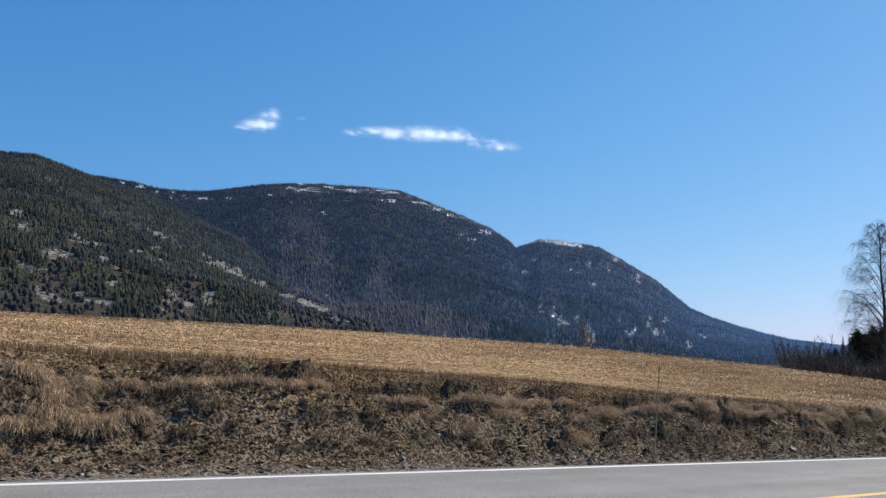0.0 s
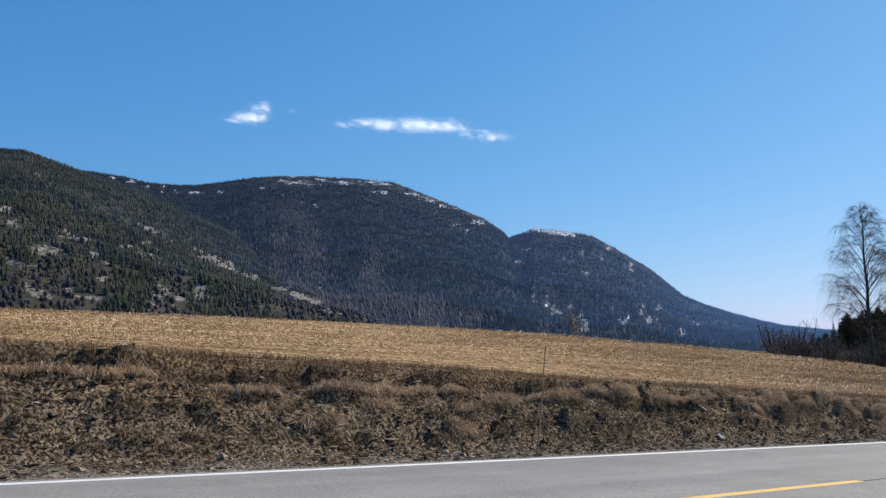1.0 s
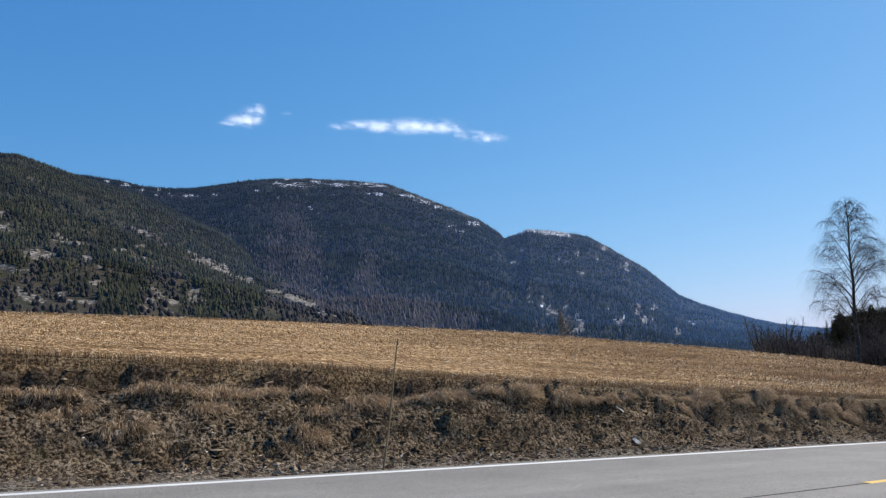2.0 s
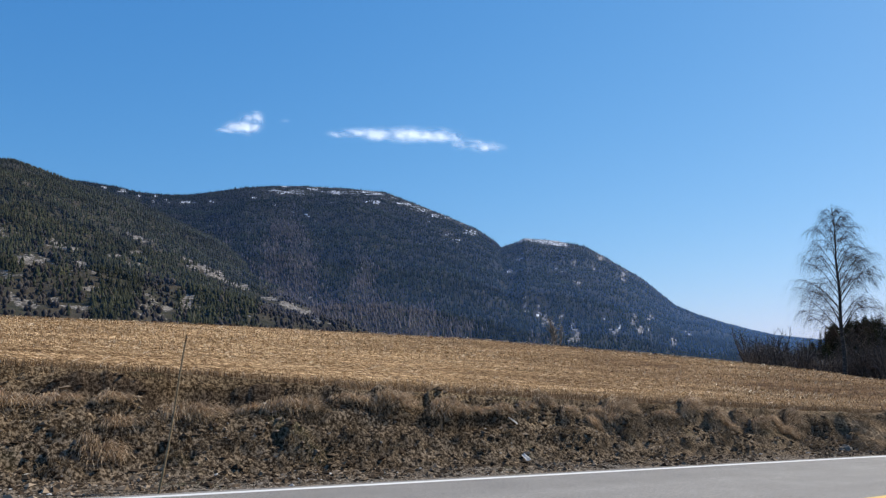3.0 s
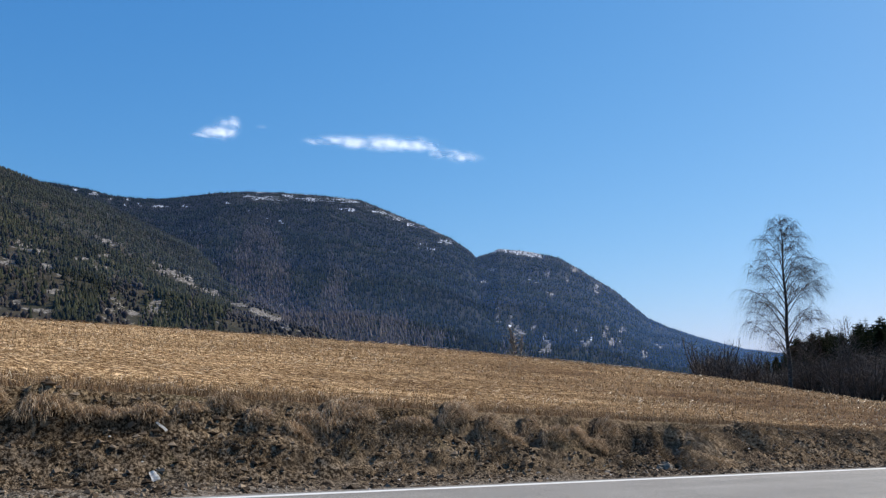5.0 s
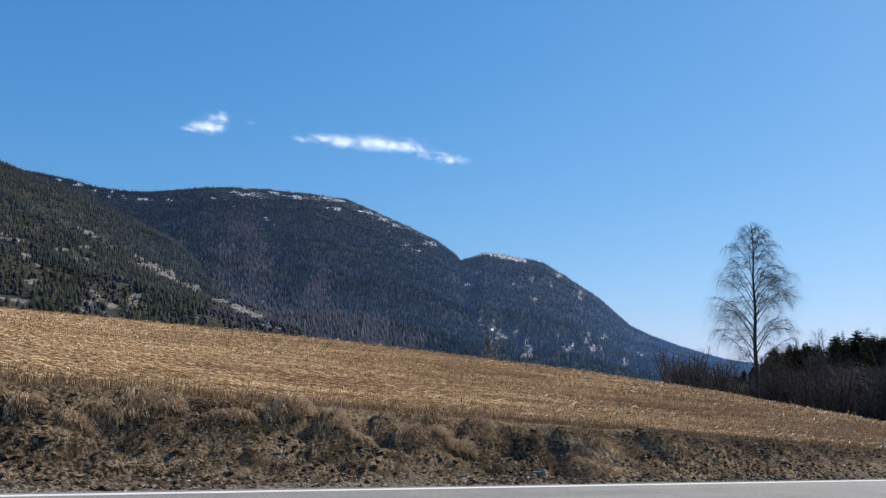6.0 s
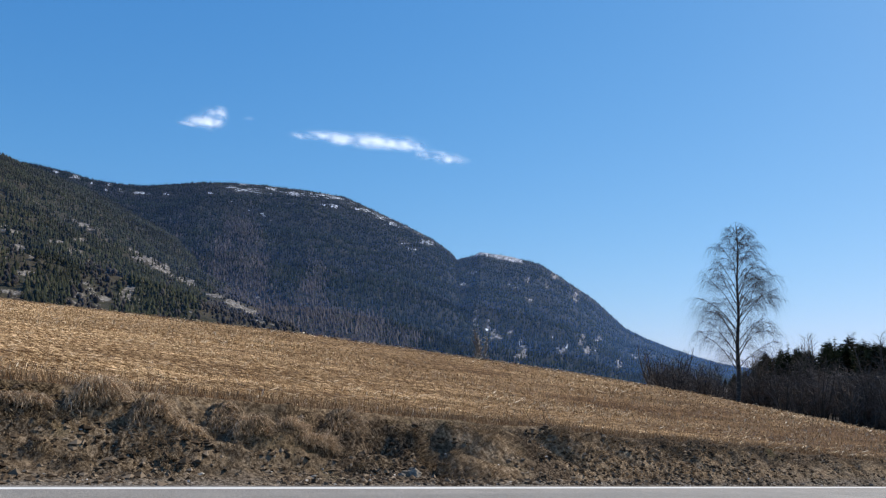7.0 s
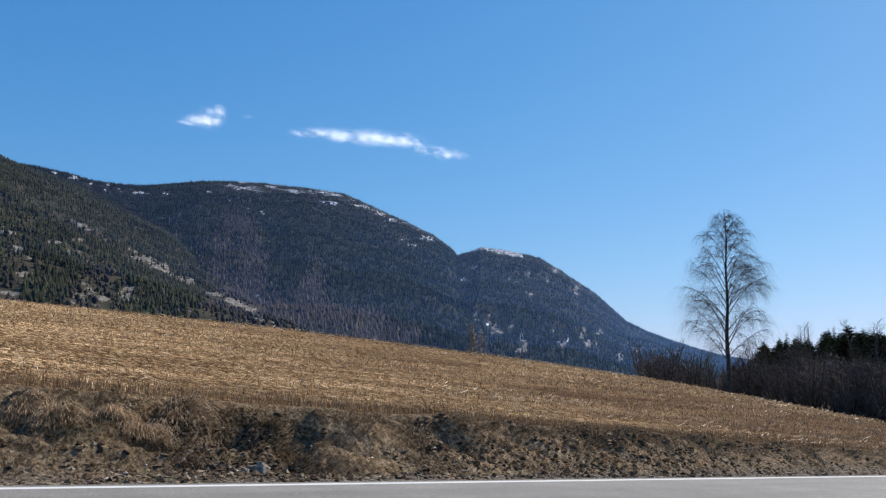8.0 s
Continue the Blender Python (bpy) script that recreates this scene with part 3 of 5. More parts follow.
tagged(field, "golden harvested stubble field on a gentle swell", "field", "", "structure")

def valley_z(x, y):
    """The low ground round the road and the field, out to the hills."""
    r = np.hypot(x - 20, y)
    low = np.minimum(road_z(x) - 0.5, np.where(y > 9, field_z(x, np.clip(y, 14, 190)) - 0.8, 99))
    return np.where(y < 9, road_z(x) - 0.12, low) - 0.02 * np.clip(r - 200, 0, 500)


gr = np.concatenate([[0], np.geomspace(8, 4600, 70)])
ga = np.linspace(0, 2 * math.pi, 121)
A, R = np.meshgrid(ga, gr, indexing="ij")
X, Y = 20 + R * np.sin(A), R * np.cos(A)
Z = valley_z(X, Y)
tagged(mesh_object("ground", np.stack([X, Y, Z], -1).reshape(-1, 3), grid_faces(*X.shape), BOUNCE_GROUND, smooth=True), "tan valley floor reaching to the horizon, paled to bounce light", "ground", "", "structure")

# ---- mountains ----
def ridge(az, knots):
    a, e = zip(*knots)
    return np.interp(az, a, e)


NEAR_HILL = [(-40, 9.0), (-5, 12.0), (6, 12.8), (9.4, 12.62), (11.3, 12.66), (13.3, 12.05), (15.3, 11.45), (17.3, 10.9), (19.3, 10.3), (23.4, 8.4), (26.4, 6.7), (29.4, 5.1), (31.5, 4.1), (34, 2.9), (36, 1.8), (39, 0.3), (80, -1.0)]
FAR_HILL = [(-40, 6), (10, 10.2), (13.3, 11.75), (15.3, 11.70), (17.3, 11.50), (18.7, 11.22), (20, 11.13), (21.7, 11.17), (23.4, 11.46), (25.2, 11.78), (27.2, 11.96), (29.1, 12.0), (32.2, 11.89), (34.9, 11.64), (36.9, 10.87), (39.2, 9.96), (41.2, 9.05), (42.5, 8.15), (44, 6.4), (46, 3.8), (48, 1.2), (50, -0.5), (80, -1.0)]
KNOLL = [(-40, 0), (30, 3.0), (40, 6.5), (43.0, 7.85), (43.9, 8.08), (44.4, 8.36), (46.5, 8.11), (48.5, 7.66), (50.0, 6.76), (52.1, 5.42), (54.3, 3.45), (55.5, 2.85), (56.9, 2.32), (58.6, 1.78), (60.3, 1.35), (66, 0.6), (80, 0.3)]
HILLS = {"near": (NEAR_HILL, 620.0, 1750.0, 5), "far": (FAR_HILL, 950.0, 2750.0, 6), "knoll": (KNOLL, 1100.0, 2600.0, 7)}


def hill_z(az, r, which):
    knots, r0, r1, seed = HILLS[which]
    wav = 1 + 0.10 * fbm(az * 0.12, az * 0 + seed, 3, seed)
    r0, r1 = r0 * wav, r1 * wav
    top = 1.0 + r1 * np.tan(np.radians(ridge(az, knots) + {"near": 0.24, "far": 0.19, "knoll": 0.22}[which]))
    v = (r - r0) / (r1 - r0)
    up = np.clip(v, 0, 1)
    x, y = r * np.sin(np.radians(az)), r * np.cos(np.radians(az))
    body = np.clip(up * (1 - up) * 4, 0, 1)
    lumps = 55 * fbm(x * 0.006, y * 0.006, 4, seed + 40) * body + 16 * fbm(x * 0.03, y * 0.03, 3, seed + 60) * body
    return top * (0.86 * up + 0.14 * up * up * (3 - 2 * up)) + lumps * np.clip(top / 150, 0, 1) - 0.35 * np.clip(r - r1, 0, None) - np.clip(r0 - r, 0, None) * 0.1 - 8


def hill_masks(az, r, z, which):
    knots, r0, r1, seed = HILLS[which]
    x, y = r * np.sin(np.radians(az)), r * np.cos(np.radians(az))
    v = np.clip((r - r0) / (r1 - r0), 0, 1)
    el = np.degrees(np.arctan2(z - 1.2, r))
    f = fbm(x * 0.022, z * 0.06 + y * 0.006, 4, seed + 80)
    h = fbm(x * 0.07, z * 0.16 + y * 0.02, 3, seed + 85)
    if which == "near":
        rock = np.maximum(np.clip((f + 0.5 * h - 0.15 - 0.25 * np.abs(v - 0.26)) * 9, 0, 0.5), 0.68 * patches(az, el, [(a, e, 1.3 * wa, 1.15 * we) for a, e, wa, we in OUTCROPS], 2.6 * h - 0.15))
        snow = 0 * f
    else:
        rock = np.clip((f + 0.5 * h - 0.29) * 9, 0, 0.7)
        rock = np.maximum(rock, np.clip((v - 0.90) * 14, 0, 1) * np.clip(4 * h, 0, 0.6))
        if which == "knoll":
            rock = np.maximum(rock, 0.60 * patches(az, el, CLIFFS, 3.4 * h))
        g = fbm(x * 0.03, z * 0.14, 4, seed + 90)
        top = np.clip((v - 0.80) * 14, 0, 1) * (np.clip((az - 24) / 3, 0, 1) * np.clip((43 - az) / 3, 0, 1) if which == "far" else np.clip((az - 43.5) / 0.5, 0, 1) * np.clip((48.5 - az) / 1.5, 0, 1))
        snow = np.maximum((0.38 * np.clip(0.75 + 3 * g, 0.3, 1.15) if which == "far" else 0.45) * top, 0.47 * patches(az, el, [(a, e, 0.75 * wa, 0.7 * we) for a, e, wa, we in SNOWS], 3.6 * g))
        if which == "far":
            snow = snow * np.clip((az - 15) / 1, 0, 1)
    return rock, snow


# bearing, elevation and half sizes, in degrees, of bare rocks and lasting snow, as seen from the road; SNOWS also
# whitens some bright cliffs
OUTCROPS = [(10.7, 5.9, 0.6, 0.25), (10.35, 9.1, 0.4, 0.16), (12.4, 6.6, 0.7, 0.2), (15.3, 6.6, 0.55, 0.2), (15.9, 5.95, 0.6, 0.18), (17.5, 7.15, 0.4, 0.14), (18.7, 8.35, 0.7, 0.18), (19.7, 8.2, 0.5, 0.12), (20.1, 7.5, 0.3, 0.1), (18.7, 6.55, 0.5, 0.16), (18.6, 7.4, 0.3, 0.12),
            (21.7, 6.9, 0.5, 0.2), (22.6, 6.5, 0.6, 0.22), (23.5, 6.1, 0.6, 0.25), (24.0, 5.75, 0.4, 0.25), (21.9, 4.6, 0.3, 0.3), (22.1, 3.9, 0.6, 0.3), (19.1, 3.9, 0.5, 0.22), (18.4, 3.6, 0.6, 0.16), (20.4, 3.7, 0.5, 0.16), (27.1, 4.4, 0.5, 0.18), (27.9, 4.1, 0.6, 0.2), (29.5, 3.6, 0.7, 0.3), (30.3, 3.2, 0.6, 0.36),
            (12.0, 4.2, 0.9, 0.3), (14.7, 7.5, 0.6, 0.15), (13.4, 7.9, 0.5, 0.18), (10.7, 8.2, 0.7, 0.15), (16.2, 5.0, 0.5, 0.2), (25.3, 5.3, 0.5, 0.16), (14.6, 4.0, 0.7, 0.2)]
CLIFFS = [(45.2, 3.4, 0.22, 0.40), (45.7, 2.75, 0.40, 0.26), (46.8, 3.05, 0.26, 0.16), (47.5, 2.3, 0.16, 0.42), (47.75, 1.8, 0.2, 0.34), (47.3, 1.35, 0.25, 0.18), (51.5, 2.75, 0.22, 0.36), (51.9, 2.0, 0.32, 0.30), (50.2, 1.9, 0.22, 0.40), (54.0, 1.35, 0.22, 0.26),
          (54.86, 1.74, 0.36, 0.16), (52.5, 2.75, 0.18, 0.24), (50.95, 5.6, 0.16, 0.40), (49.0, 6.28, 0.12, 0.28), (47.7, 6.6, 0.13, 0.18), (47.95, 5.3, 0.13, 0.16), (44.3, 3.7, 0.22, 0.4), (49.5, 7.0, 0.2, 0.2), (44.0, 7.0, 0.16, 0.16), (43.4, 6.1, 0.22, 0.12)]
SNOWS = [(16.6, 11.38, 0.3, 0.10), (17.7, 11.25, 0.35, 0.12), (18.7, 10.98, 0.22, 0.12), (19.6, 10.68, 0.2, 0.1), (20.4, 10.8, 0.2, 0.1), (27.7, 11.5, 0.4, 0.07), (26.0, 11.2, 0.25, 0.08), (30.25, 11.8, 0.3, 0.08),
         (39.79, 8.43, 0.54, 0.18), (40.76, 8.88, 0.58, 0.18), (28.56, 10.37, 0.31, 0.14), (27.41, 10.75, 0.23, 0.14), (29.59, 10.02, 0.16, 0.12), (21.85, 10.76, 0.54, 0.13), (20.42, 10.76, 0.23, 0.14), (19.69, 11.0, 0.3, 0.14),
         (29.67, 11.85, 0.7, 0.12), (31.6, 11.65, 0.78, 0.13), (28.53, 11.5, 0.97, 0.12), (34.32, 11.55, 0.85, 0.14), (34.33, 10.98, 0.47, 0.14), (38.23, 10.05, 0.54, 0.13), (45.76, 8.1, 1.24, 0.16), (47.09, 7.85, 0.54, 0.14), (44.14, 7.01, 0.14, 0.14), (43.43, 6.17, 0.16, 0.12),
         (21.46, 10.72, 0.3, 0.12), (23.2, 10.85, 0.3, 0.10), (27.4, 11.7, 0.4, 0.10), (28.0, 11.95, 0.45, 0.09), (31.3, 11.6, 0.5, 0.12), (33.9, 11.6, 0.6, 0.12), (29.46, 10.12, 0.3, 0.13), (36.2, 10.9, 0.5, 0.11), (37.6, 10.4, 0.35, 0.1),
         (45.14, 3.20, 0.21, 0.31), (45.54, 2.53, 0.23, 0.24), (47.37, 2.36, 0.13, 0.36), (43.72, 6.95, 0.13, 0.14), (43.24, 6.09, 0.13, 0.12), (50.52, 5.71, 0.10, 0.24), (46.47, 6.38, 0.10, 0.24), (49.59, 2.66, 0.12, 0.26), (50.53, 2.24, 0.12, 0.24), (52.39, 2.07, 0.10, 0.18), (39.22, 8.74, 0.65, 0.12), (38.93, 8.42, 0.39, 0.10), (37.79, 9.60, 0.26, 0.10), (33.50, 10.97, 0.33, 0.10), (32.94, 10.70, 0.20, 0.10)]


def patches(az, el, spots, wob):
    m = 0 * az
    for a, e, wa, we in spots:
        m = np.maximum(m, 1.25 - np.hypot((az - a) / wa, (el - e + 0.25 * wa * (az - a)) / we) + wob)
    return np.clip(m * 3, 0, 1)


CX, CY = 10.0, 0.0
LABELS = {"near": "nearer forested hill with grey rock outcrops", "far": "broad dark wooded mountain with snow patches on top", "knoll": "rounded wooded mountain shoulder with snowy top, falling to a valley"}
for which, (a0, a1) in {"near": (-12, 37), "far": (-5, 62), "knoll": (28, 82)}.items():
    knots, r0, r1, seed = HILLS[which]
    az, rr = np.meshgrid(np.linspace(a0, a1, int((a1 - a0) * 6)), r0 * 0.85 + (r1 * 1.12 - r0 * 0.85) * np.linspace(0, 1, 150 if which == "far" else 110) ** 0.85, indexing="ij")
    z = hill_z(az, rr, which)
    v = np.stack([CX + rr * np.sin(np.radians(az)), CY + rr * np.cos(np.radians(az)), z], -1).reshape(-1, 3)
    hill = mesh_object("mountain", v, grid_faces(*az.shape), NEAR_GROUND if which == "near" else HILL, smooth=True)
    rock, snow = hill_masks(az, rr, z, which)
    weights(hill, "rock", rock)
    weights(hill, "snow", snow)
    tagged(hill, LABELS[which], "mountain", "", "structure")


def far_trees(name, which, a0, a1, count, high, seed, bare=False):
    """Woods on a mountain: small ragged cones or rounded crowns, in one mesh."""
    g = np.random.default_rng(seed)
    knots, r0, r1, s = HILLS[which]
    az = g.uniform(a0, a1, count)
    r = np.sqrt(g.uniform((r0 * 0.95) ** 2, (r1 * 1.06) ** 2, count))
    z = hill_z(az, r, which)
    rock, snow = hill_masks(az, r, z, which)
    x, y = CX + r * np.sin(np.radians(az)), CY + r * np.cos(np.radians(az))
    v = (r - r0) / (r1 - r0)
    leafless = 1.2 * fbm(az * 0.45, v * 3.0, 4, 5) + (0.33 if which == "near" else 0.20 - 0.12 * np.clip((az - 36) / 4, 0, 1) + 0.26 * np.exp(-((az - 28) / 5) ** 2)) - 1.0 * v + (0.09 if which == "near" else 0.02 - 0.04 * np.clip(az - 41, 0, 8)) + 0.3 * fbm(x * 0.02, y * 0.02, 3, 6)
    el = np.degrees(np.arctan2(z - 1.2, r))
    leafless += 0.5 * np.clip((az - 26) / 3, 0, 1) if which == "near" else 0.22 * np.exp(-((az - 34.5) / 4.5) ** 2) * np.clip((5.4 - el) / 1.6, 0, 1)
    bald = 0 if which == "near" else np.clip((v - 0.86) * 6, 0, 0.6)
    above, higher = (np.maximum(m[0], np.clip(2 * m[1], 0, 1)) for m in (hill_masks(az, r, z + high * 0.45, which), hill_masks(az, r, z + high * 0.95, which)))
    above = np.maximum(above, higher * (0.9 if which == "near" else 0.7))
    glade = np.clip(-3.0 * fbm(x * 0.010, y * 0.010, 3, 91), 0, 0.5) if which == "near" else 0
    bar = np.maximum(np.maximum(np.maximum(np.clip(1.4 * rock, 0, 0.95), np.clip(2 * snow, 0, 1)), above * 0.88) * 0.97, np.maximum(bald, glade))
    keep = (g.uniform(0, 1, count) > bar) & ((leafless + g.normal(0, 0.08, count) > 0.12) == bare)
    x, y, z = x[keep], y[keep], z[keep]
    n = len(x)
    h = high * g.uniform(0.40, 1.25, n) * np.clip(1.15 - 0.45 * v[keep], 0.5, 1.1)
    w = h * (g.uniform(0.22, 0.40, n) if bare else g.uniform(0.15, 0.30, n))
    turn = g.uniform(0, 6.28, n)
    full = which == "near"
    rings = ((0.0, 0.6), (0.5, 1.0)) if bare and full else ((0.04, 1.0), (0.42, 0.66)) if full else ((0.0, 0.8),)
    tips = (0.62, 1.0) if full and not bare else (1.0,)
    sides, vs = 5 if full else 4, []
    for k, (hz, wr) in enumerate(rings):
        for q in range(sides):
            a, j = turn + 2 * math.pi * q / sides + k * 0.5, g.uniform(0.65, 1.35, n)
            vs.append(np.stack([x + np.cos(a) * w * wr * j, y + np.sin(a) * w * wr * j, z - 0.5 + hz * h * g.uniform(0.85, 1.15, n)], -1))
    for tz in tips:
        vs.append(np.stack([x + g.normal(0, 0.2, n), y + g.normal(0, 0.2, n), z - 0.5 + tz * h], -1))
    per = len(vs)
    vs = np.stack(vs, 1).reshape(-1, 3)
    fs = []
    for q in range(sides):
        i, j = q, (q + 1) % sides
        if not full:
            fs += [[i, j, 4]]
        elif bare:
            fs += [[i, j, j + sides], [i, j + sides, i + sides], [i + sides, j + sides, 10]]
        else:
            fs += [[i, j, 10], [i + sides, j + sides, 11]]
    f = (np.arange(n)[:, None, None] * per + np.array(fs)[None]).reshape(-1, 3)
    return mesh_object(name, vs, f, (BARE if bare else FOREST) if full else FAR_BARE if bare else FAR_FOREST, smooth=True)


tagged(far_trees("spruce_forest", "near", 6, 34, 52000, 9.6, 1), "dark green spruce forest on the nearer hill", "forest", "", "stuff")
tagged(far_trees("bare_woods", "near", 6, 34, 24000, 6.5, 2, True), "grey-brown leafless woods at the hill's foot", "woods", "", "stuff")
tagged(far_trees("spruce_forest", "far", 12, 54, 100000, 9.0, 3), "dark spruce forest covering the broad mountain", "forest", "", "stuff")
tagged(far_trees("bare_woods", "far", 16, 54, 100000, 7.5, 4, True), "greyish leafless woods on the mountain's lower slope", "woods", "", "stuff")
tagged(far_trees("spruce_forest", "knoll", 38, 72, 60000, 8.6, 5), "dark spruce forest on the mountain shoulder", "forest", "", "stuff")
tagged(far_trees("bare_woods", "knoll", 38, 72, 46000, 7.0, 6, True), "greyish leafless woods under the mountain shoulder", "woods", "", "stuff")

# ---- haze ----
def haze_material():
    m, n, l, b = nodes_of("haze_sheet")
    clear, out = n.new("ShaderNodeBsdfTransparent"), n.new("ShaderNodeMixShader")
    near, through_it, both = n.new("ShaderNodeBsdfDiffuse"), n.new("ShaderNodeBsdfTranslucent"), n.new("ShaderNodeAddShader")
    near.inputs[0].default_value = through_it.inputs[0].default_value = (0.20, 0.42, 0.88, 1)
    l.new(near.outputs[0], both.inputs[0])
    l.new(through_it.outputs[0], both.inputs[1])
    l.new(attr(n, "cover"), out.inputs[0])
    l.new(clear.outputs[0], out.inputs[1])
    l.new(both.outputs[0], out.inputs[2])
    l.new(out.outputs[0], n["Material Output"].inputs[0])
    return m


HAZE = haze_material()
# added tinted sheets, one behind another, imitate the air's haze on the mountains
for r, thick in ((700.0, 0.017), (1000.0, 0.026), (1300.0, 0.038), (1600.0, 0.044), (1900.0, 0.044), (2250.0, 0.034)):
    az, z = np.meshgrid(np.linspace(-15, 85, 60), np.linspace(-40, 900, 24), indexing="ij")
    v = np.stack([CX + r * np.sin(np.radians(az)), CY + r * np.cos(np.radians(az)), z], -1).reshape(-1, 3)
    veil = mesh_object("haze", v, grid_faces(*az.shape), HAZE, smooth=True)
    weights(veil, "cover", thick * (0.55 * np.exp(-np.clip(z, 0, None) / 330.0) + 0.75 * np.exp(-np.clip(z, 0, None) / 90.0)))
    tagged(veil, "translucent bluish sheets standing in for haze before the mountains", "haze", "", "stuff")

# ---- clouds ----
def cloud(az0, az1, el0, el1, seed, wisps, label):
    """A thin sunlit cloud very far off, denser where its puffs are."""
    n, k = 110, 46
    pa, pe = 0.25 * (az1 - az0), 0.9
    az, el = np.meshgrid(np.linspace(az0 - pa, az1 + pa, n), np.linspace(min(el0, el1) - pe, max(el0, el1) + pe, k), indexing="ij")
    dens = 0 * az
    for fa, fe, sa, se, amp in wisps:
        a, e = az0 + fa * (az1 - az0), el0 + fa * (el1 - el0) + fe
        warp = 0.18 * fbm(az * 1.6, el * 2.4, 4, seed)
        dens = np.maximum(dens, amp * np.exp(-(((az - a) / sa) ** 2 + ((el - e + warp) / (se * np.where(el > e, 1.0, 0.75))) ** 2)))
    dens = np.clip((dens + 0.28 * fbm(az * 2.0, el * 3.2, 5, seed + 5) * np.clip(dens * 3, 0, 1) - 0.08) * 0.60, 0, 0.52) ** 1.35
    d = 4300 + 200 * fbm(az * 0.5, el * 0.8, 3, seed)
    ra, re = np.radians(az), np.radians(el)
    v = np.stack([CX + d * np.sin(ra) * np.cos(re), CY + d * np.cos(ra) * np.cos(re), d * np.sin(re)], -1).reshape(-1, 3)
    ob = mesh_object("cloud", v, grid_faces(n, k), CLOUD, smooth=True)
    weights(ob, "cover", dens)
    return tagged(ob, label, "cloud", "clouds over the mountain", "structure")


cloud(24.0, 26.6, 15.45, 16.0, 8, ((0.05, 0.0, 0.8, 0.18, 0.9), (0.35, 0.06, 0.8, 0.38, 1.2), (0.62, 0.14, 0.7, 0.62, 1.4), (0.80, 0.28, 0.45, 0.6, 1.1)), "small white wispy cloud in blue sky")
cloud(27.6, 28.4, 16.25, 16.3, 31, ((0.5, 0.0, 0.4, 0.16, 0.35),), "faint shred of cloud beside the small cloud")
cloud(31.8, 39.9, 15.48, 15.38, 12, ((0.03, 0.05, 1.0, 0.26, 1.0), (0.14, 0.10, 1.4, 0.34, 1.0), (0.34, 0.05, 1.6, 0.44, 1.0), (0.58, 0.02, 1.8, 0.52, 1.0), (0.80, 0.0, 1.6, 0.50, 1.0), (0.96, -0.05, 0.9, 0.36, 0.9)), "long white streak of cloud with puffy upper edge")
cloud(40.2, 42.9, 14.88, 14.45, 22, ((0.15, 0.0, 1.1, 0.34, 0.9), (0.7, 0.0, 1.0, 0.36, 0.95)), "thin wisp trailing off the long cloud")

# ---- trees ----
def bend_line(p, way, length, steps, turn_to, pull, g, jitter=0.06):
    """A line of points that starts one way and is drawn over towards another."""
    p, d, pts = Vector(p), Vector(way).normalized(), [Vector(p)]
    for k in range(steps):
        d = (d + Vector(turn_to) * pull * (k + 1) / steps + Vector(g.normal(0, jitter, 3))).normalized()
        p = p + d * (length / steps)
        pts.append(p.copy())
    return pts


def taper(r0, r1, n):
    return [r0 + (r1 - r0) * k / (n - 1) for k in range(n)]


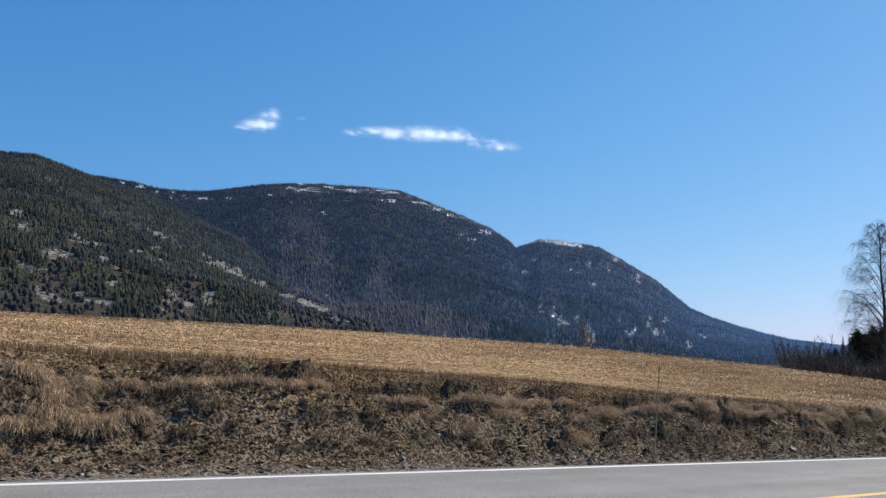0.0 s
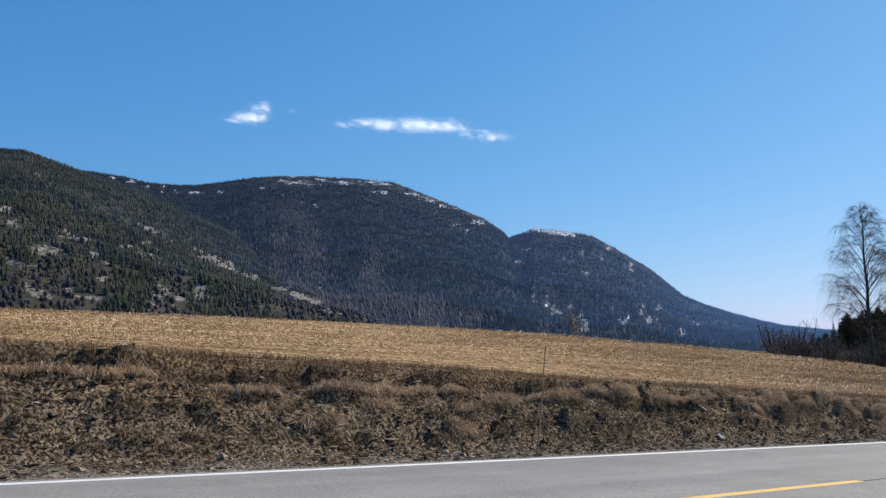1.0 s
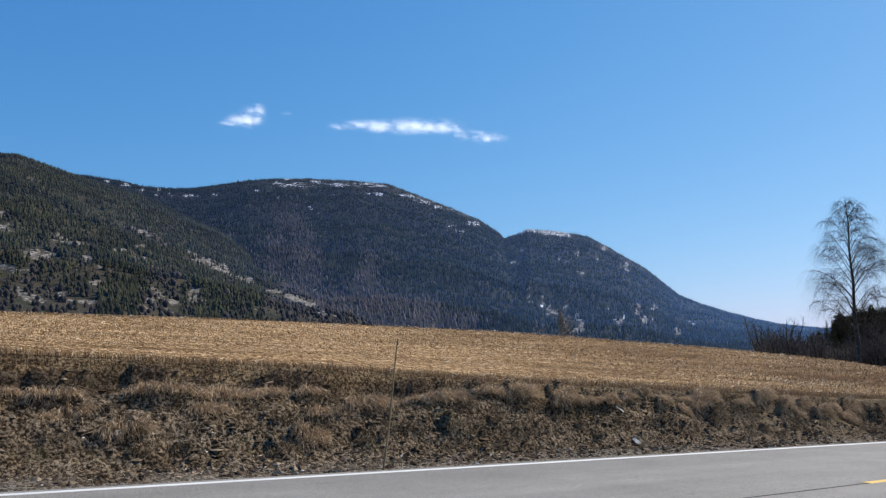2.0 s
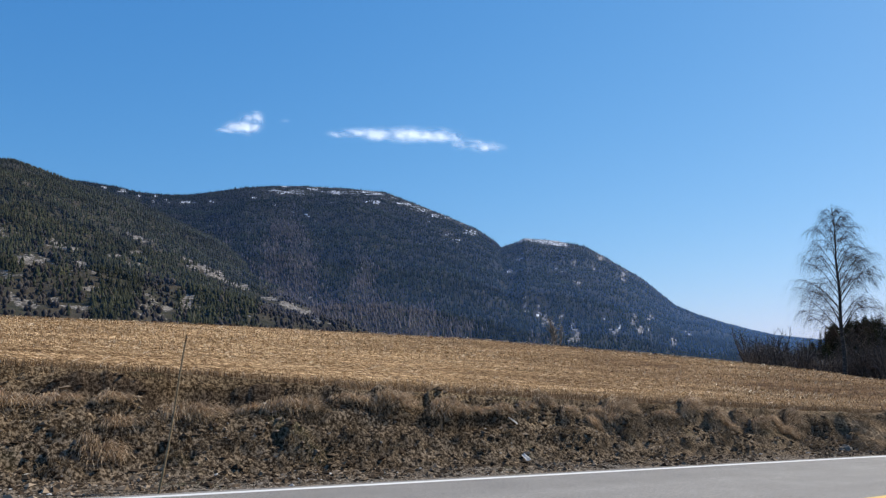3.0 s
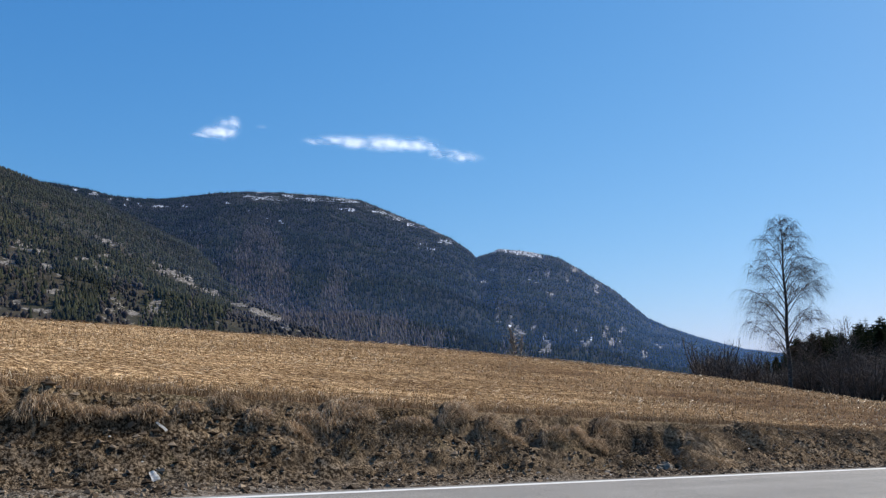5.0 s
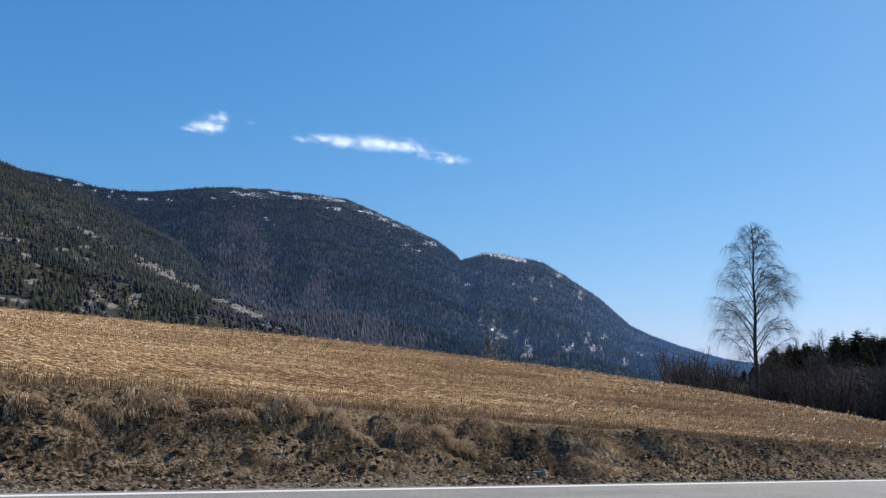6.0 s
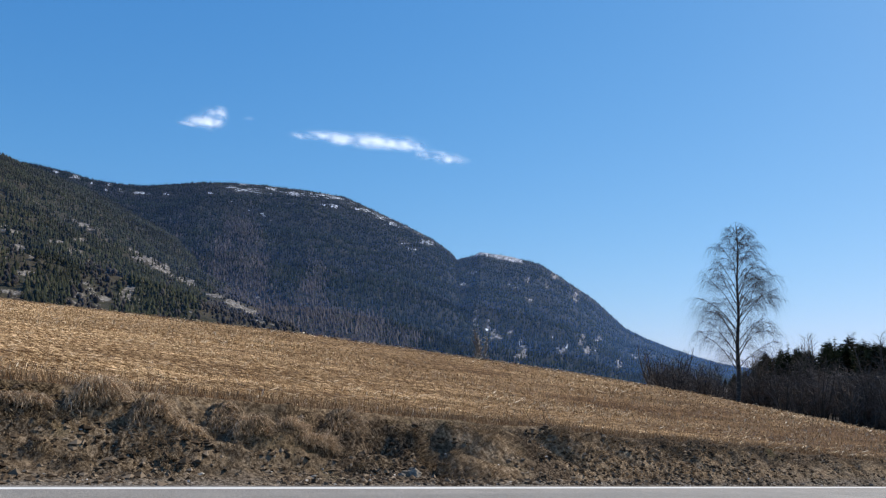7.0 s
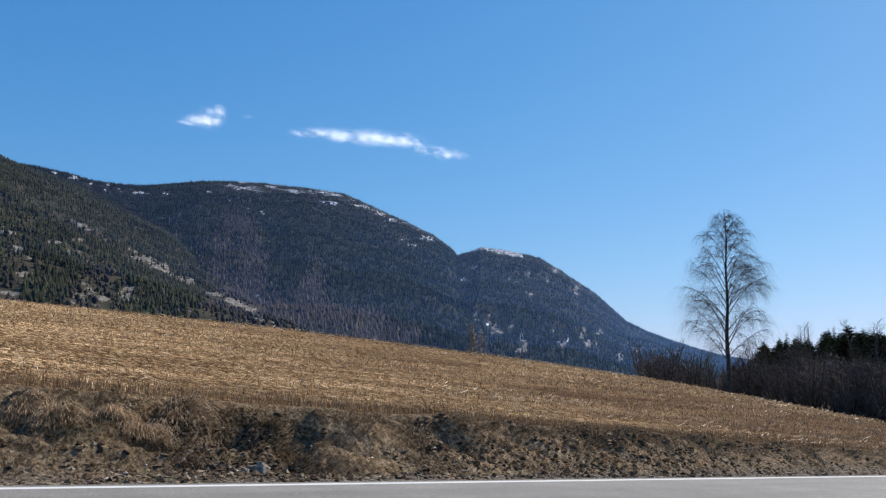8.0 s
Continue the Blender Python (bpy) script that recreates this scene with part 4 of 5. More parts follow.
def weeping_birch(height, spread, seed):
    """A tall silver birch without leaves: rising limbs whose ends hang in long twigs."""
    g = np.random.default_rng(seed)
    tree = empty("birch_tree")
    trunk = Tubes()
    line = [Vector((0.10 * math.sin(k * 0.9) * min(k, 4) / 4, 0.08 * math.cos(k * 1.3), height * k / 14)) for k in range(15)]
    trunk.add(line, [0.31 * (1 - k / 14.6) ** 0.9 + 0.012 + (0.08 if k == 0 else 0) for k in range(15)], 9)
    trunk.ob("trunk", BIRCH, tree, "black and white birch trunk")
    crown = Tubes()
    n = 50
    for i in range(n):
        f = 0.20 + 0.77 * (i / (n - 1)) ** 0.95
        k = f * 14
        a, b = line[int(k)], line[min(int(k) + 1, 14)]
        root = a.lerp(b, k - int(k))
        reach = spread * float(np.interp(f, (0.20, 0.28, 0.38, 0.50, 0.62, 0.74, 0.84, 0.92, 0.97), (0.80, 0.89, 0.91, 0.84, 0.74, 0.57, 0.40, 0.28, 0.14))) * g.uniform(0.78, 1.02)
        az = i * 2.399 + g.normal(0, 0.3)
        rise = radians(g.uniform(40, 54) + 20 * f)
        length = reach * (1.18 + 0.25 * f)
        way = (math.cos(az) * math.cos(rise), math.sin(az) * math.cos(rise), math.sin(rise))
        pts = bend_line(root, way, length, 9, (0, 0, -1), 0.115, g, 0.06)
        limb = Tubes()
        limb.add(pts, taper(0.018 + 0.0075 * length, 0.014, len(pts)), 5)
        limb.ob("limb", BARK, tree)
        forks = [(pts, az, length)]
        for q in range(g.integers(2, 5)):
            m = g.integers(2, 7)
            fa, long = az + g.choice((-1, 1)) * g.uniform(0.35, 0.9), length * g.uniform(0.35, 0.6)
            fork = bend_line(pts[m], (math.cos(fa), math.sin(fa), g.uniform(0.3, 1.0)), long, 6, (0, 0, -1), 0.18, g, 0.08)
            crown.add(fork, taper(0.012 + 0.004 * long, 0.010, len(fork)), 4)
            forks.append((fork, fa, long))
        for line2, fa, long in forks:
            for q in range(int(4 + long * 2.8)):
                s = (1 - 0.8 * g.uniform(0, 1) ** 1.2) * (len(line2) - 1.001)
                p = line2[int(s)].lerp(line2[int(s) + 1], s % 1)
                wa = fa + g.normal(0, 0.8)
                sub = bend_line(p, (math.cos(wa), math.sin(wa), g.uniform(0.0, 1.0)), g.uniform(0.3, 0.8) * (0.5 + 0.08 * length), 4, (0, 0, -1), 0.5, g, 0.10)
                crown.add(sub, taper(0.013, 0.008, len(sub)), 3)
                for w in range(g.integers(2, 4)):
                    hang = bend_line(sub[g.integers(2, len(sub))], (math.cos(wa) * 0.5, math.sin(wa) * 0.5, g.uniform(-0.5, 0.4)), g.uniform(0.5, 1.8) * (0.6 + 0.34 * length), 5, (0, 0, -1), 2.0, g, 0.07)
                    crown.add(hang, taper(0.008, 0.005, len(hang)), 2)
    crown.ob("crown", TWIG, tree, "fine dark drooping leafless twigs", smooth=False)
    return tree


def bare_tree(name, height, spread, seed, stems=1, bark=BARK, thick=0.016, first=0.25, limbs=22, rise=50, spray=None):
    """A leafless tree or many-stemmed shrub: stems under a spray of twigs."""
    g = np.random.default_rng(seed)
    tree, crown = empty(name), Tubes()
    for s in range(stems):
        lean = 0.0 if stems == 1 else g.uniform(0.1, 0.5)
        az0 = g.uniform(0, 6.28)
        h = height * (1 if s == 0 else g.uniform(0.55, 0.95))
        line = bend_line((0.2 * math.cos(az0) * (stems > 1), 0.2 * math.sin(az0) * (stems > 1), -0.15), (lean * math.cos(az0), lean * math.sin(az0), 1), h, 8, (0, 0, 1), 0.12, g, 0.05)
        trunk = Tubes()
        trunk.add(line, taper(0.012 * h + 0.02, 0.012, len(line)), 6)
        trunk.ob("trunk", bark, tree)
        for i in range(limbs):
            f = first + (1 - first) * i / limbs
            k = min(f * 8, 7.99)
            p = line[int(k)].lerp(line[int(k) + 1], k % 1)
            az, up = i * 2.4 + g.normal(0, 0.4), radians(g.normal(rise, 9))
            length = spread * (1.15 - 0.75 * f) * g.uniform(0.6, 1.1) / (1 if stems == 1 else 1.5)
            pts = bend_line(p, (math.cos(az) * math.cos(up), math.sin(az) * math.cos(up), math.sin(up)), length, 4, (0, 0, 1), 0.02, g, 0.16)
            crown.add(pts, taper(thick * 2.2, thick * 0.8, len(pts)), 3)
            for q in range(5):
                p2 = pts[g.integers(1, len(pts))]
                wa = az + g.normal(0, 0.8)
                tw = bend_line(p2, (math.cos(wa), math.sin(wa), g.uniform(-0.3, 1.1)), length * g.uniform(0.3, 0.7), 3, (0, 0, 1), 0.05, g, 0.22)
                crown.add(tw, taper(thick, thick * 0.5, len(tw)), 2)
    crown.ob("crown", spray or TWIG, tree, smooth=False)
    return tree


def spruce(height, seed, wide=0.2, pine=False):
    """A conifer: whorls of drooping boughs, each a ragged fan of needles, round a trunk."""
    g = np.random.default_rng(seed)
    tree, trunk = empty("pine_tree" if pine else "spruce_tree"), Tubes()
    trunk.add([(0, 0, -0.3), (0.05, 0, height * 0.5), (0, 0, height * 0.98)], [0.012 * height, 0.008 * height, 0.02], 7)
    trunk.ob("trunk", BARK, tree)
    v, f = [], []
    whorls = 22
    for i in range(whorls):
        t = i / (whorls - 1)
        z = height * ((0.38 if pine else 0.08) + (0.60 if pine else 0.90) * t)
        reach = height * wide * ((math.sin(math.pi * (0.25 + 0.72 * t)) ** 0.8) if pine else (1.04 - t) ** 0.85) * g.uniform(0.8, 1.15)
        for q in range(8):
            az = q * 0.785 + i * 0.5 + g.normal(0, 0.15)
            long = reach * g.uniform(0.7, 1.15) + 0.15
            hop = g.uniform(-0.04, 0.04) * height * (1 - 0.6 * t)
            drop = (0.10 if pine else -0.30) * long * g.uniform(0.4, 1.3)
            d, w = Vector((math.cos(az), math.sin(az), 0)), Vector((-math.sin(az), math.cos(az), 0))
            for m in range(4):
                s0, s1 = m / 4, (m + 1.35) / 4
                wide0 = long * 0.30 * (1.05 - s0) * g.uniform(0.7, 1.3) + 0.08
                a = d * long * s0 + Vector((0, 0, z + hop + drop * s0 + 0.25 * long * s0 * s0 * (0 if pine else 1)))
                b = d * long * s1 + Vector((0, 0, z + hop + drop * s1 + 0.25 * long * s1 * s1 * (0 if pine else 1) + g.normal(0, 0.05) * long))
                k = len(v)
                v += [a, a + w * wide0 + d * wide0 * 0.7 - Vector((0, 0, wide0 * g.uniform(0.2, 0.8))), b, a - w * wide0 + d * wide0 * 0.7 - Vector((0, 0, wide0 * g.uniform(0.2, 0.8)))]
                f += [(k, k + 1, k + 2), (k, k + 2, k + 3)]
    mesh_object("crown", v, f, NEEDLES, tree)
    return tree


def at(r, az):
    """A place by its distance and bearing from the end of the drive."""
    return 24 + r * math.sin(radians(az)), r * math.cos(radians(az))


def edge_r(az):
    return np.interp(az, (40, 53, 55.6, 57, 60.3, 64, 69, 90), (190, 150, 125, 120, 110, 103, 97, 92))


def wood_z(x, y):
    """The wood's floor: level with the field's edge, then slowly up."""
    r, az = np.hypot(x - 24, y), np.degrees(np.arctan2(x - 24, y))
    e = edge_r(az)
    ex, ey = 24 + e * np.sin(np.radians(az)), e * np.cos(np.radians(az))
    return field_z(ex, ey) + 0.012 * np.clip(r - e, 0, 200) - 0.35 * np.clip(e - r, 0, 20) + 0.25 * fbm(x * 0.12, y * 0.12, 3, 71)


az, rr = np.meshgrid(np.linspace(55.4, 92, 130), np.linspace(0, 1, 60), indexing="ij")
rr = edge_r(az) - 1 + rr * 440
X, Y = 24 + rr * np.sin(np.radians(az)), rr * np.cos(np.radians(az))
FLOOR = earthy("wood_floor", (0.02, 0.014, 0.01), (0.07, 0.048, 0.032), 4.0, 0.3, relief=0.08)
tagged(mesh_object("wood_floor", np.stack([X, Y, wood_z(X, Y)], -1).reshape(-1, 3), grid_faces(*X.shape), FLOOR, smooth=True), "brown leaf-strewn floor under bare trees", "ground", "", "structure")

birch = tagged(weeping_birch(23.3, 6.2, 11), "tall leafless weeping birch standing at the field's edge", "tree")
birch.matrix_world = pose(118.65, 53.75, float(wood_z(118.65, 53.75)) - 0.1, 0, 0, 20)

g = np.random.default_rng(5)


def plant(kinds, spots, label, category, group):
    """Copies of a few trees at (distance, bearing, scale)."""
    for k, (r, a, sc) in enumerate(spots):
        x, y = at(r, a)
        m = pose(x, y, float(wood_z(x, y)) - 0.1, 0, 0, g.uniform(0, 360)) @ Matrix.Scale(sc, 4)
        src = kinds[k % len(kinds)]
        if k < len(kinds):
            src.matrix_world = m
            tagged(src, label, category, group)
        else:
            c = copy_thing(src, m)
            c.scale = (sc, sc, sc)


def top_scale(r, a, elev, height):
    """The scale at which a tree of that height reaches an elevation, seen from the road."""
    x, y = at(r, a)
    return (0.3 + r * math.tan(radians(elev)) - float(wood_z(x, y))) / height


firs = [spruce(20, 31), spruce(20, 32, 0.17), spruce(20, 33, 0.22), spruce(20, 34, 0.24, True), spruce(20, 35, 0.22, True)]
spots = []
for k in range(230):
    a, r = g.uniform(60.0, 78), g.uniform(340, 440)
    e = np.interp(a, (60.0, 61.0, 61.6, 62.5, 65, 67.5, 70, 78), (0.7, 1.1, 1.7, 2.45, 3.05, 3.2, 3.25, 3.2)) - abs(g.normal(0, 0.6)) + (0.35 if k % 9 == 0 else 0.05)
    spots.append((r, a, top_scale(r, a, e, 20)))
plant(firs, spots, "dark evergreen conifer in the wood behind the field", "conifer", "conifers behind the field")

brush = [bare_tree("shrub", 5.0, 2.6, 41, 4, limbs=9, first=0.1, thick=0.013, spray=BRUSH), bare_tree("shrub", 5.0, 3.0, 42, 4, limbs=9, first=0.05, thick=0.013, spray=BRUSH), bare_tree("shrub", 5.0, 2.4, 43, 3, limbs=10, first=0.15, thick=0.013, spray=BRUSH)]
spots = []
for k in range(300):
    a = g.uniform(55.6, 62) if k % 3 == 0 else g.uniform(60, 76)
    r = float(edge_r(a) + abs(g.normal(0, 16)) + (3 if 59 < a < 61.5 else 1))
    top = float(np.interp(a, (55.6, 56.2, 57, 60.3, 63, 76), (1.9, 2.2, 1.9, 1.6, 1.7, 1.7))) + g.normal(-0.25, 0.5) - (0.75 if 59 < a < 61.5 else 0)
    spots.append((r, a, min(2.1, max(0.25, top_scale(r, a, top, 5.0)))))
plant(brush, spots, "leafless brown shrub at the wood's edge", "shrub", "shrubs along the wood's edge")

bare = [bare_tree("bare_tree", 12.0, 3.2, 51, limbs=26, rise=58, spray=BRUSH), bare_tree("bare_tree", 12.0, 3.8, 52, limbs=28, rise=52, spray=BRUSH), bare_tree("bare_tree", 12.0, 2.6, 53, limbs=24, rise=62)]
spots = [(126, 55.9, 0.56), (127, 56.1, 0.5), (126, 56.6, 0.54), (124, 57.4, 0.5), (122, 58.2, 0.48), (120, 59.4, 0.45), (118, 61.5, 0.55), (122, 64.2, 0.6), (130, 66.0, 0.62)]
for k in range(64):
    a = g.uniform(60.5, 77)
    spots.append((float(edge_r(a)) + g.uniform(6, 50), a, g.uniform(0.4, 0.72)))
spots += [(225, 65.0, top_scale(225, 65.0, 3.7, 12)), (235, 65.5, top_scale(235, 65.5, 3.65, 12)), (228, 64.5, top_scale(228, 64.5, 3.45, 12)), (205, 68.9, top_scale(205, 68.9, 3.9, 12))]
plant(bare, spots, "leafless grey-brown deciduous tree among the shrubs", "tree", "bare trees in the wood")

pale = [bare_tree("young_birch", 13.0, 2.6, 61, bark=BIRCH, limbs=26, rise=60, first=0.4), bare_tree("young_birch", 13.0, 2.9, 62, bark=BIRCH, limbs=28, rise=55, first=0.4)]
spots = [(125, 62.9, 0.62), (128, 68.3, top_scale(128, 68.3, 4.0, 13)), (131, 68.9, top_scale(131, 68.9, 3.6, 13)), (119, 66.9, 0.6)]
plant(pale, spots, "slender leafless birch with pale trunk", "tree", "young birches at the wood's edge")

base = float(valley_z(203.0, 184.5))
# height and twig thickness fitted to the camera's view over the crest
lone = tagged(bare_tree("lone_tree", 15.8 - base, 7.5, 71, bark=BIRCH, stems=4, limbs=24, rise=62, thick=0.13, first=0.2, spray=LIT_TWIG), "pale leafless tree behind the field's crest, sized to show over it", "tree")
lone.matrix_world = pose(203, 184.5, base - 0.2)
for k, (a, r, e) in enumerate(((34.35, 480, 2.45), (40.0, 460, 1.78), (45.2, 430, 1.15))):
    x, y = at(r, a)
    z = float(valley_z(x, y))
    t = tagged(spruce(20, 80 + k, 0.2), "far dark spruce whose top shows over the field", "conifer", "spruces beyond the field")
    sc = (0.3 + r * math.tan(radians(e)) - z) / 20
    t.matrix_world = pose(x, y, z - 0.3) @ Matrix.Scale(sc, 4)

# ---- roadside things ----
def boulder(name, size, seed, material, label, category="stone", flat=0.7):
    """A broken stone with facets and worn edges."""
    bm = bmesh.new()
    bmesh.ops.create_icosphere(bm, subdivisions=3, radius=0.5)
    for v in bm.verts:
        p = v.co.normalized()
        w = noise.noise(p * 1.6 + Vector((seed * 3.1, 0, 0))) * 0.28 + noise.noise(p * 4 + Vector((0, seed * 2.3, 0))) * 0.10
        v.co = Vector((p.x * (0.5 + w), p.y * (0.42 + w * 0.8), p.z * flat * (0.45 + w * 0.7)))
    for k in range(6):
        n = Vector((math.sin(seed * 5 + k * 2.1), math.cos(seed * 3 + k * 1.7), math.sin(seed + k * 1.1))).normalized()
        for v in bm.verts:
            over = v.co.dot(n) - 0.30
            if over > 0:
                v.co -= n * over * 0.9
    for v in bm.verts:
        v.co *= size
    me = bpy.data.meshes.new(name)
    bm.to_mesh(me)
    bm.free()
    me.materials.append(material)
    return tagged(new(name, me), label, category)


def set_down(ob, x, y, sink=0.25, rz=0.0, tilt=0.0):
    h = max(v.co.z for v in ob.data.vertices)
    ob.matrix_world = pose(x, y, float(ground_z(x, y)) + h * (1 - 2 * sink) * 0.6, tilt, 0, rz)


for k, (x, y, size, mat, label) in enumerate((
        (30.3, 10.84, 0.56, ROCK, "grey angular boulder lying in an eroded hollow"), (30.05, 10.84, 0.26, STONE, "broken grey stone beside the boulder"),
        (26.6, 10.95, 0.22, PALE, "pale stone on the verge"), (14.06, 12.5, 0.16, PALE, "pale stone showing in the bank"), (15.2, 12.45, 0.26, PALE, "flat pale stone near the bank's crest"),
        (9.72, 12.0, 0.30, PALE, "flat pale stone slab in the bank"), (28.3, 10.75, 0.22, PALE, "small grey stone at the bank's foot"), (33.0, 10.9, 0.16, STONE, "grey stone half sunk in soil"),
        (24.0, 10.9, 0.12, STONE, "small grey stone at the bank's foot"), (36.2, 10.75, 0.16, PALE, "small pale stone by the road"), (6.3, 12.2, 0.12, PALE, "small pale stone in dead grass"),
        (29.3, 11.2, 0.16, PALE, "grey stone under the slipped bank"), (42.0, 10.6, 0.14, STONE, "small grey stone at the bank's foot"))):
    set_down(boulder("boulder" if size > 0.5 else "stone", size * 0.62, k + 1.0, mat, label), x, y, 0.2 if k == 0 else 0.45, k * 47.0)


def scrap(name, w, h, seed, label):
    """A crumpled piece of paper or plastic, thin but with thickness."""
    bm = bmesh.new()
    n = 7
    grid = [[bm.verts.new(((i / (n - 1) - 0.5) * w * (1 - 0.06 * j), 0.08 * w * math.sin(i * 0.8 + seed) + 0.012 * math.cos(j * 0.9 + seed * 2), j / (n - 1) * h)) for j in range(n)] for i in range(n)]
    for i in range(n - 1):
        for j in range(n - 1):
            bm.faces.new((grid[i][j], grid[i + 1][j], grid[i + 1][j + 1], grid[i][j + 1]))
    ret = bmesh.ops.solidify(bm, geom=bm.faces[:], thickness=0.004)
    me = bpy.data.meshes.new(name)
    bm.to_mesh(me)
    bm.free()
    me.materials.append(PAPER)
    return tagged(new(name, me), label, "litter")


for x, y, w, h, tilt, turn, label in ((19.69, 11.25, 0.12, 0.16, -42, 0, "crumpled white paper scrap lying on the bank's foot"), (20.08, 11.93, 0.05, 0.28, -40, 12, "torn pale strip caught in the bank")):
    p = scrap("paper_scrap", w, h, x, label)
    p.matrix_world = pose(x, y, float(ground_z(x, y)) + 0.03, tilt, 0, turn) @ pose(0, 0, 0, 0, -25 if h > 0.25 else -8, 0)

pole = empty("snow_pole")
pole.matrix_world = pose(12.66, 10.01, float(ground_z(12.66, 10.01)) - 0.05, 0, 0, 0)
shaft = Tubes()
pts, rad = [], []
for k in range(29):
    s = k / 28
    pts.append((0.30 * s + 0.012 * math.sin(s * 5), 0.0, 1.82 * s))
    rad.append((0.014 - 0.005 * s) * (1.22 if k % 4 == 0 else 1.0))
shaft.add(pts, rad, 7)
shaft.ob("shaft", POLE, pole)
band = Tubes()
band.add([(0.275, 0.0, 1.74), (0.284, 0.0, 1.79)], [0.011, 0.011], 8)
band.ob("band", earthy("faded_tape", (0.12, 0.06, 0.03), (0.22, 0.12, 0.06), 30, 5), pole, "faded dark tape band")
tagged(pole, "thin bamboo snow pole leaning beside the road", "snow pole")


def branch(seed, length, label):
    g = np.random.default_rng(seed)
    t = Tubes()
    main = bend_line((0, 0, 0.03), (1, 0.2, 0.25), length, 7, (0, 0, -1), 0.10, g, 0.12)
    t.add(main, taper(0.012, 0.004, len(main)), 5)
    for k in range(9):
        p = main[g.integers(1, len(main))]
        tw = bend_line(p, (g.uniform(0, 1), g.normal(0, 0.8), g.uniform(0, 0.9)), length * g.uniform(0.2, 0.45), 4, (0, 0, 1), 0.1, g, 0.15)
        t.add(tw, taper(0.006, 0.003, len(tw)), 4)
    return tagged(t.ob("dead_branch", TWIG), label, "branch")


for k, (x, y, ln, turn) in enumerate(((10.6, 12.55, 1.0, 10), (16.0, 12.4, 0.9, -30), (5.9, 11.9, 0.9, 60), (35.0, 11.3, 0.9, 100))):
    b = branch(90 + k, ln, "dry twiggy branch lying on the bank")
    b.matrix_world = pose(x, y, float(ground_z(x, y)) - 0.01, 0, 0, turn)

# ---- grass and stubble ----
rng = np.random.default_rng(77)


def grass(name, x, y, length, lean, heading, width, material, label, bend=0.5, plain=False):
    z = ground_z(x, y) - 0.015
    v, f = blades(np.stack([x, y, z], -1), length, lean, heading, width, bend, plain)
    return tagged(mesh_object(name, v, f, material), label, "grass", "", "stuff")


def down(n, spread=0.9):
    return -math.pi / 2 + rng.normal(0, spread, n)


# shaggy mops of grass on the bank's crest, and low tussocks down its face
def tufts(name, spots, per, reach, rise, wide, material, label, sizes=()):
    """Tussocks whose blades spring from a small heart and fall outwards and downhill."""
    cx, cy = np.array(spots).T
    size = rng.uniform(*reach, len(cx))
    size[:len(sizes)] = sizes
    ang = rng.uniform(0, 6.28, (len(cx), per))
    rad = np.sqrt(rng.uniform(0, 1, (len(cx), per))) * size[:, None] * 0.5
    x, y = (cx[:, None] + rad * np.cos(ang) * 2.3).ravel(), (cy[:, None] + rad * np.sin(ang) * 0.6).ravel()
    big = np.repeat(size, per)
    hx, hy = np.cos(ang.ravel()) * 0.7, np.sin(ang.ravel()) * 0.5 - 1.0
    lean = np.abs(rng.normal(rise, 0.25, len(x))) + 0.9 * rad.ravel() / big
    grass(name, x, y, big * rng.uniform(0.4, 1.25, len(x)), lean, np.arctan2(hy, hx) + rng.normal(0, 0.25, len(x)), rng.uniform(*wide, len(x)), material, label, 1.15)


mx, my, ms, mh = mop(np.arange(0, 150))
spots, reach = [], []
for x, dy, size, high in zip(mx, my, ms, mh):
    if high > 0 and x < 60:
        spots.append((x, float(crest_y(x)) + dy))
        reach.append(size * 1.3)
for k in range(46):
    x = 4.2 * rng.uniform(0, 1) ** 1.2 if k < 40 else rng.uniform(5, 14)
    spots.append((x, float(crest_y(x) - rng.uniform(0.15, 1.0))))
tufts("dry_tussocks", spots, 600, (0.16, 0.32), 0.70, (0.004, 0.009), DRY, "shaggy tan tussocks of dry grass along the crest", reach)
spots = []
for k in range(200):
    x, v = rng.uniform(0, 40), rng.uniform(0.05, 0.95) ** 0.8
    if v < 0.78 or raw_edge(x) < 0.5:
        spots.append((x, float(toe_y(x) + v * (crest_y(x) - toe_y(x)))))
tufts("dead_tussocks", spots, 90, (0.10, 0.26), 0.70, (0.003, 0.007), DEAD, "flattened brown tussocks of dead grass on the bank")

spots, reach = [], []
ci, cj = np.meshgrid(np.arange(0, 46), np.arange(20, 28), indexing="ij")
for x, y, size, high in zip(*(a.ravel() for a in clump(ci.astype(float), cj.astype(float)))):
    if high > 0 and x < 32 and toe_y(x) + 0.2 < y < crest_y(x) - 0.35:
        spots.append((x, y))
        reach.append(size * 1.1)
tufts("faded_tussocks", spots, 170, (0.10, 0.24), 0.70, (0.004, 0.008), FADED, "faded straw-coloured tussocks scattered down the bank", reach)

# thatch lying on the bank
n = 28000
x = np.concatenate([rng.uniform(0, 50, n * 3 // 4), rng.uniform(50, 90, n // 4)])
k = rng.uniform(0, 1.05, len(x)) ** 0.7
y = EDGE_Y + 0.35 + k * (crest_y(x) - EDGE_Y - 0.3)
keep = fbm(x * 1.3, y * 1.3, 3, 15) + 0.25 * k > rng.uniform(-0.15, 0.32, len(x))
keep &= (y < crest_y(x) - 0.32) | (raw_edge(x) < 0.5)
keep &= (slumped(x) < 0.5) | (slip(x, y) < 0.55)
x, y = x[keep], y[keep]
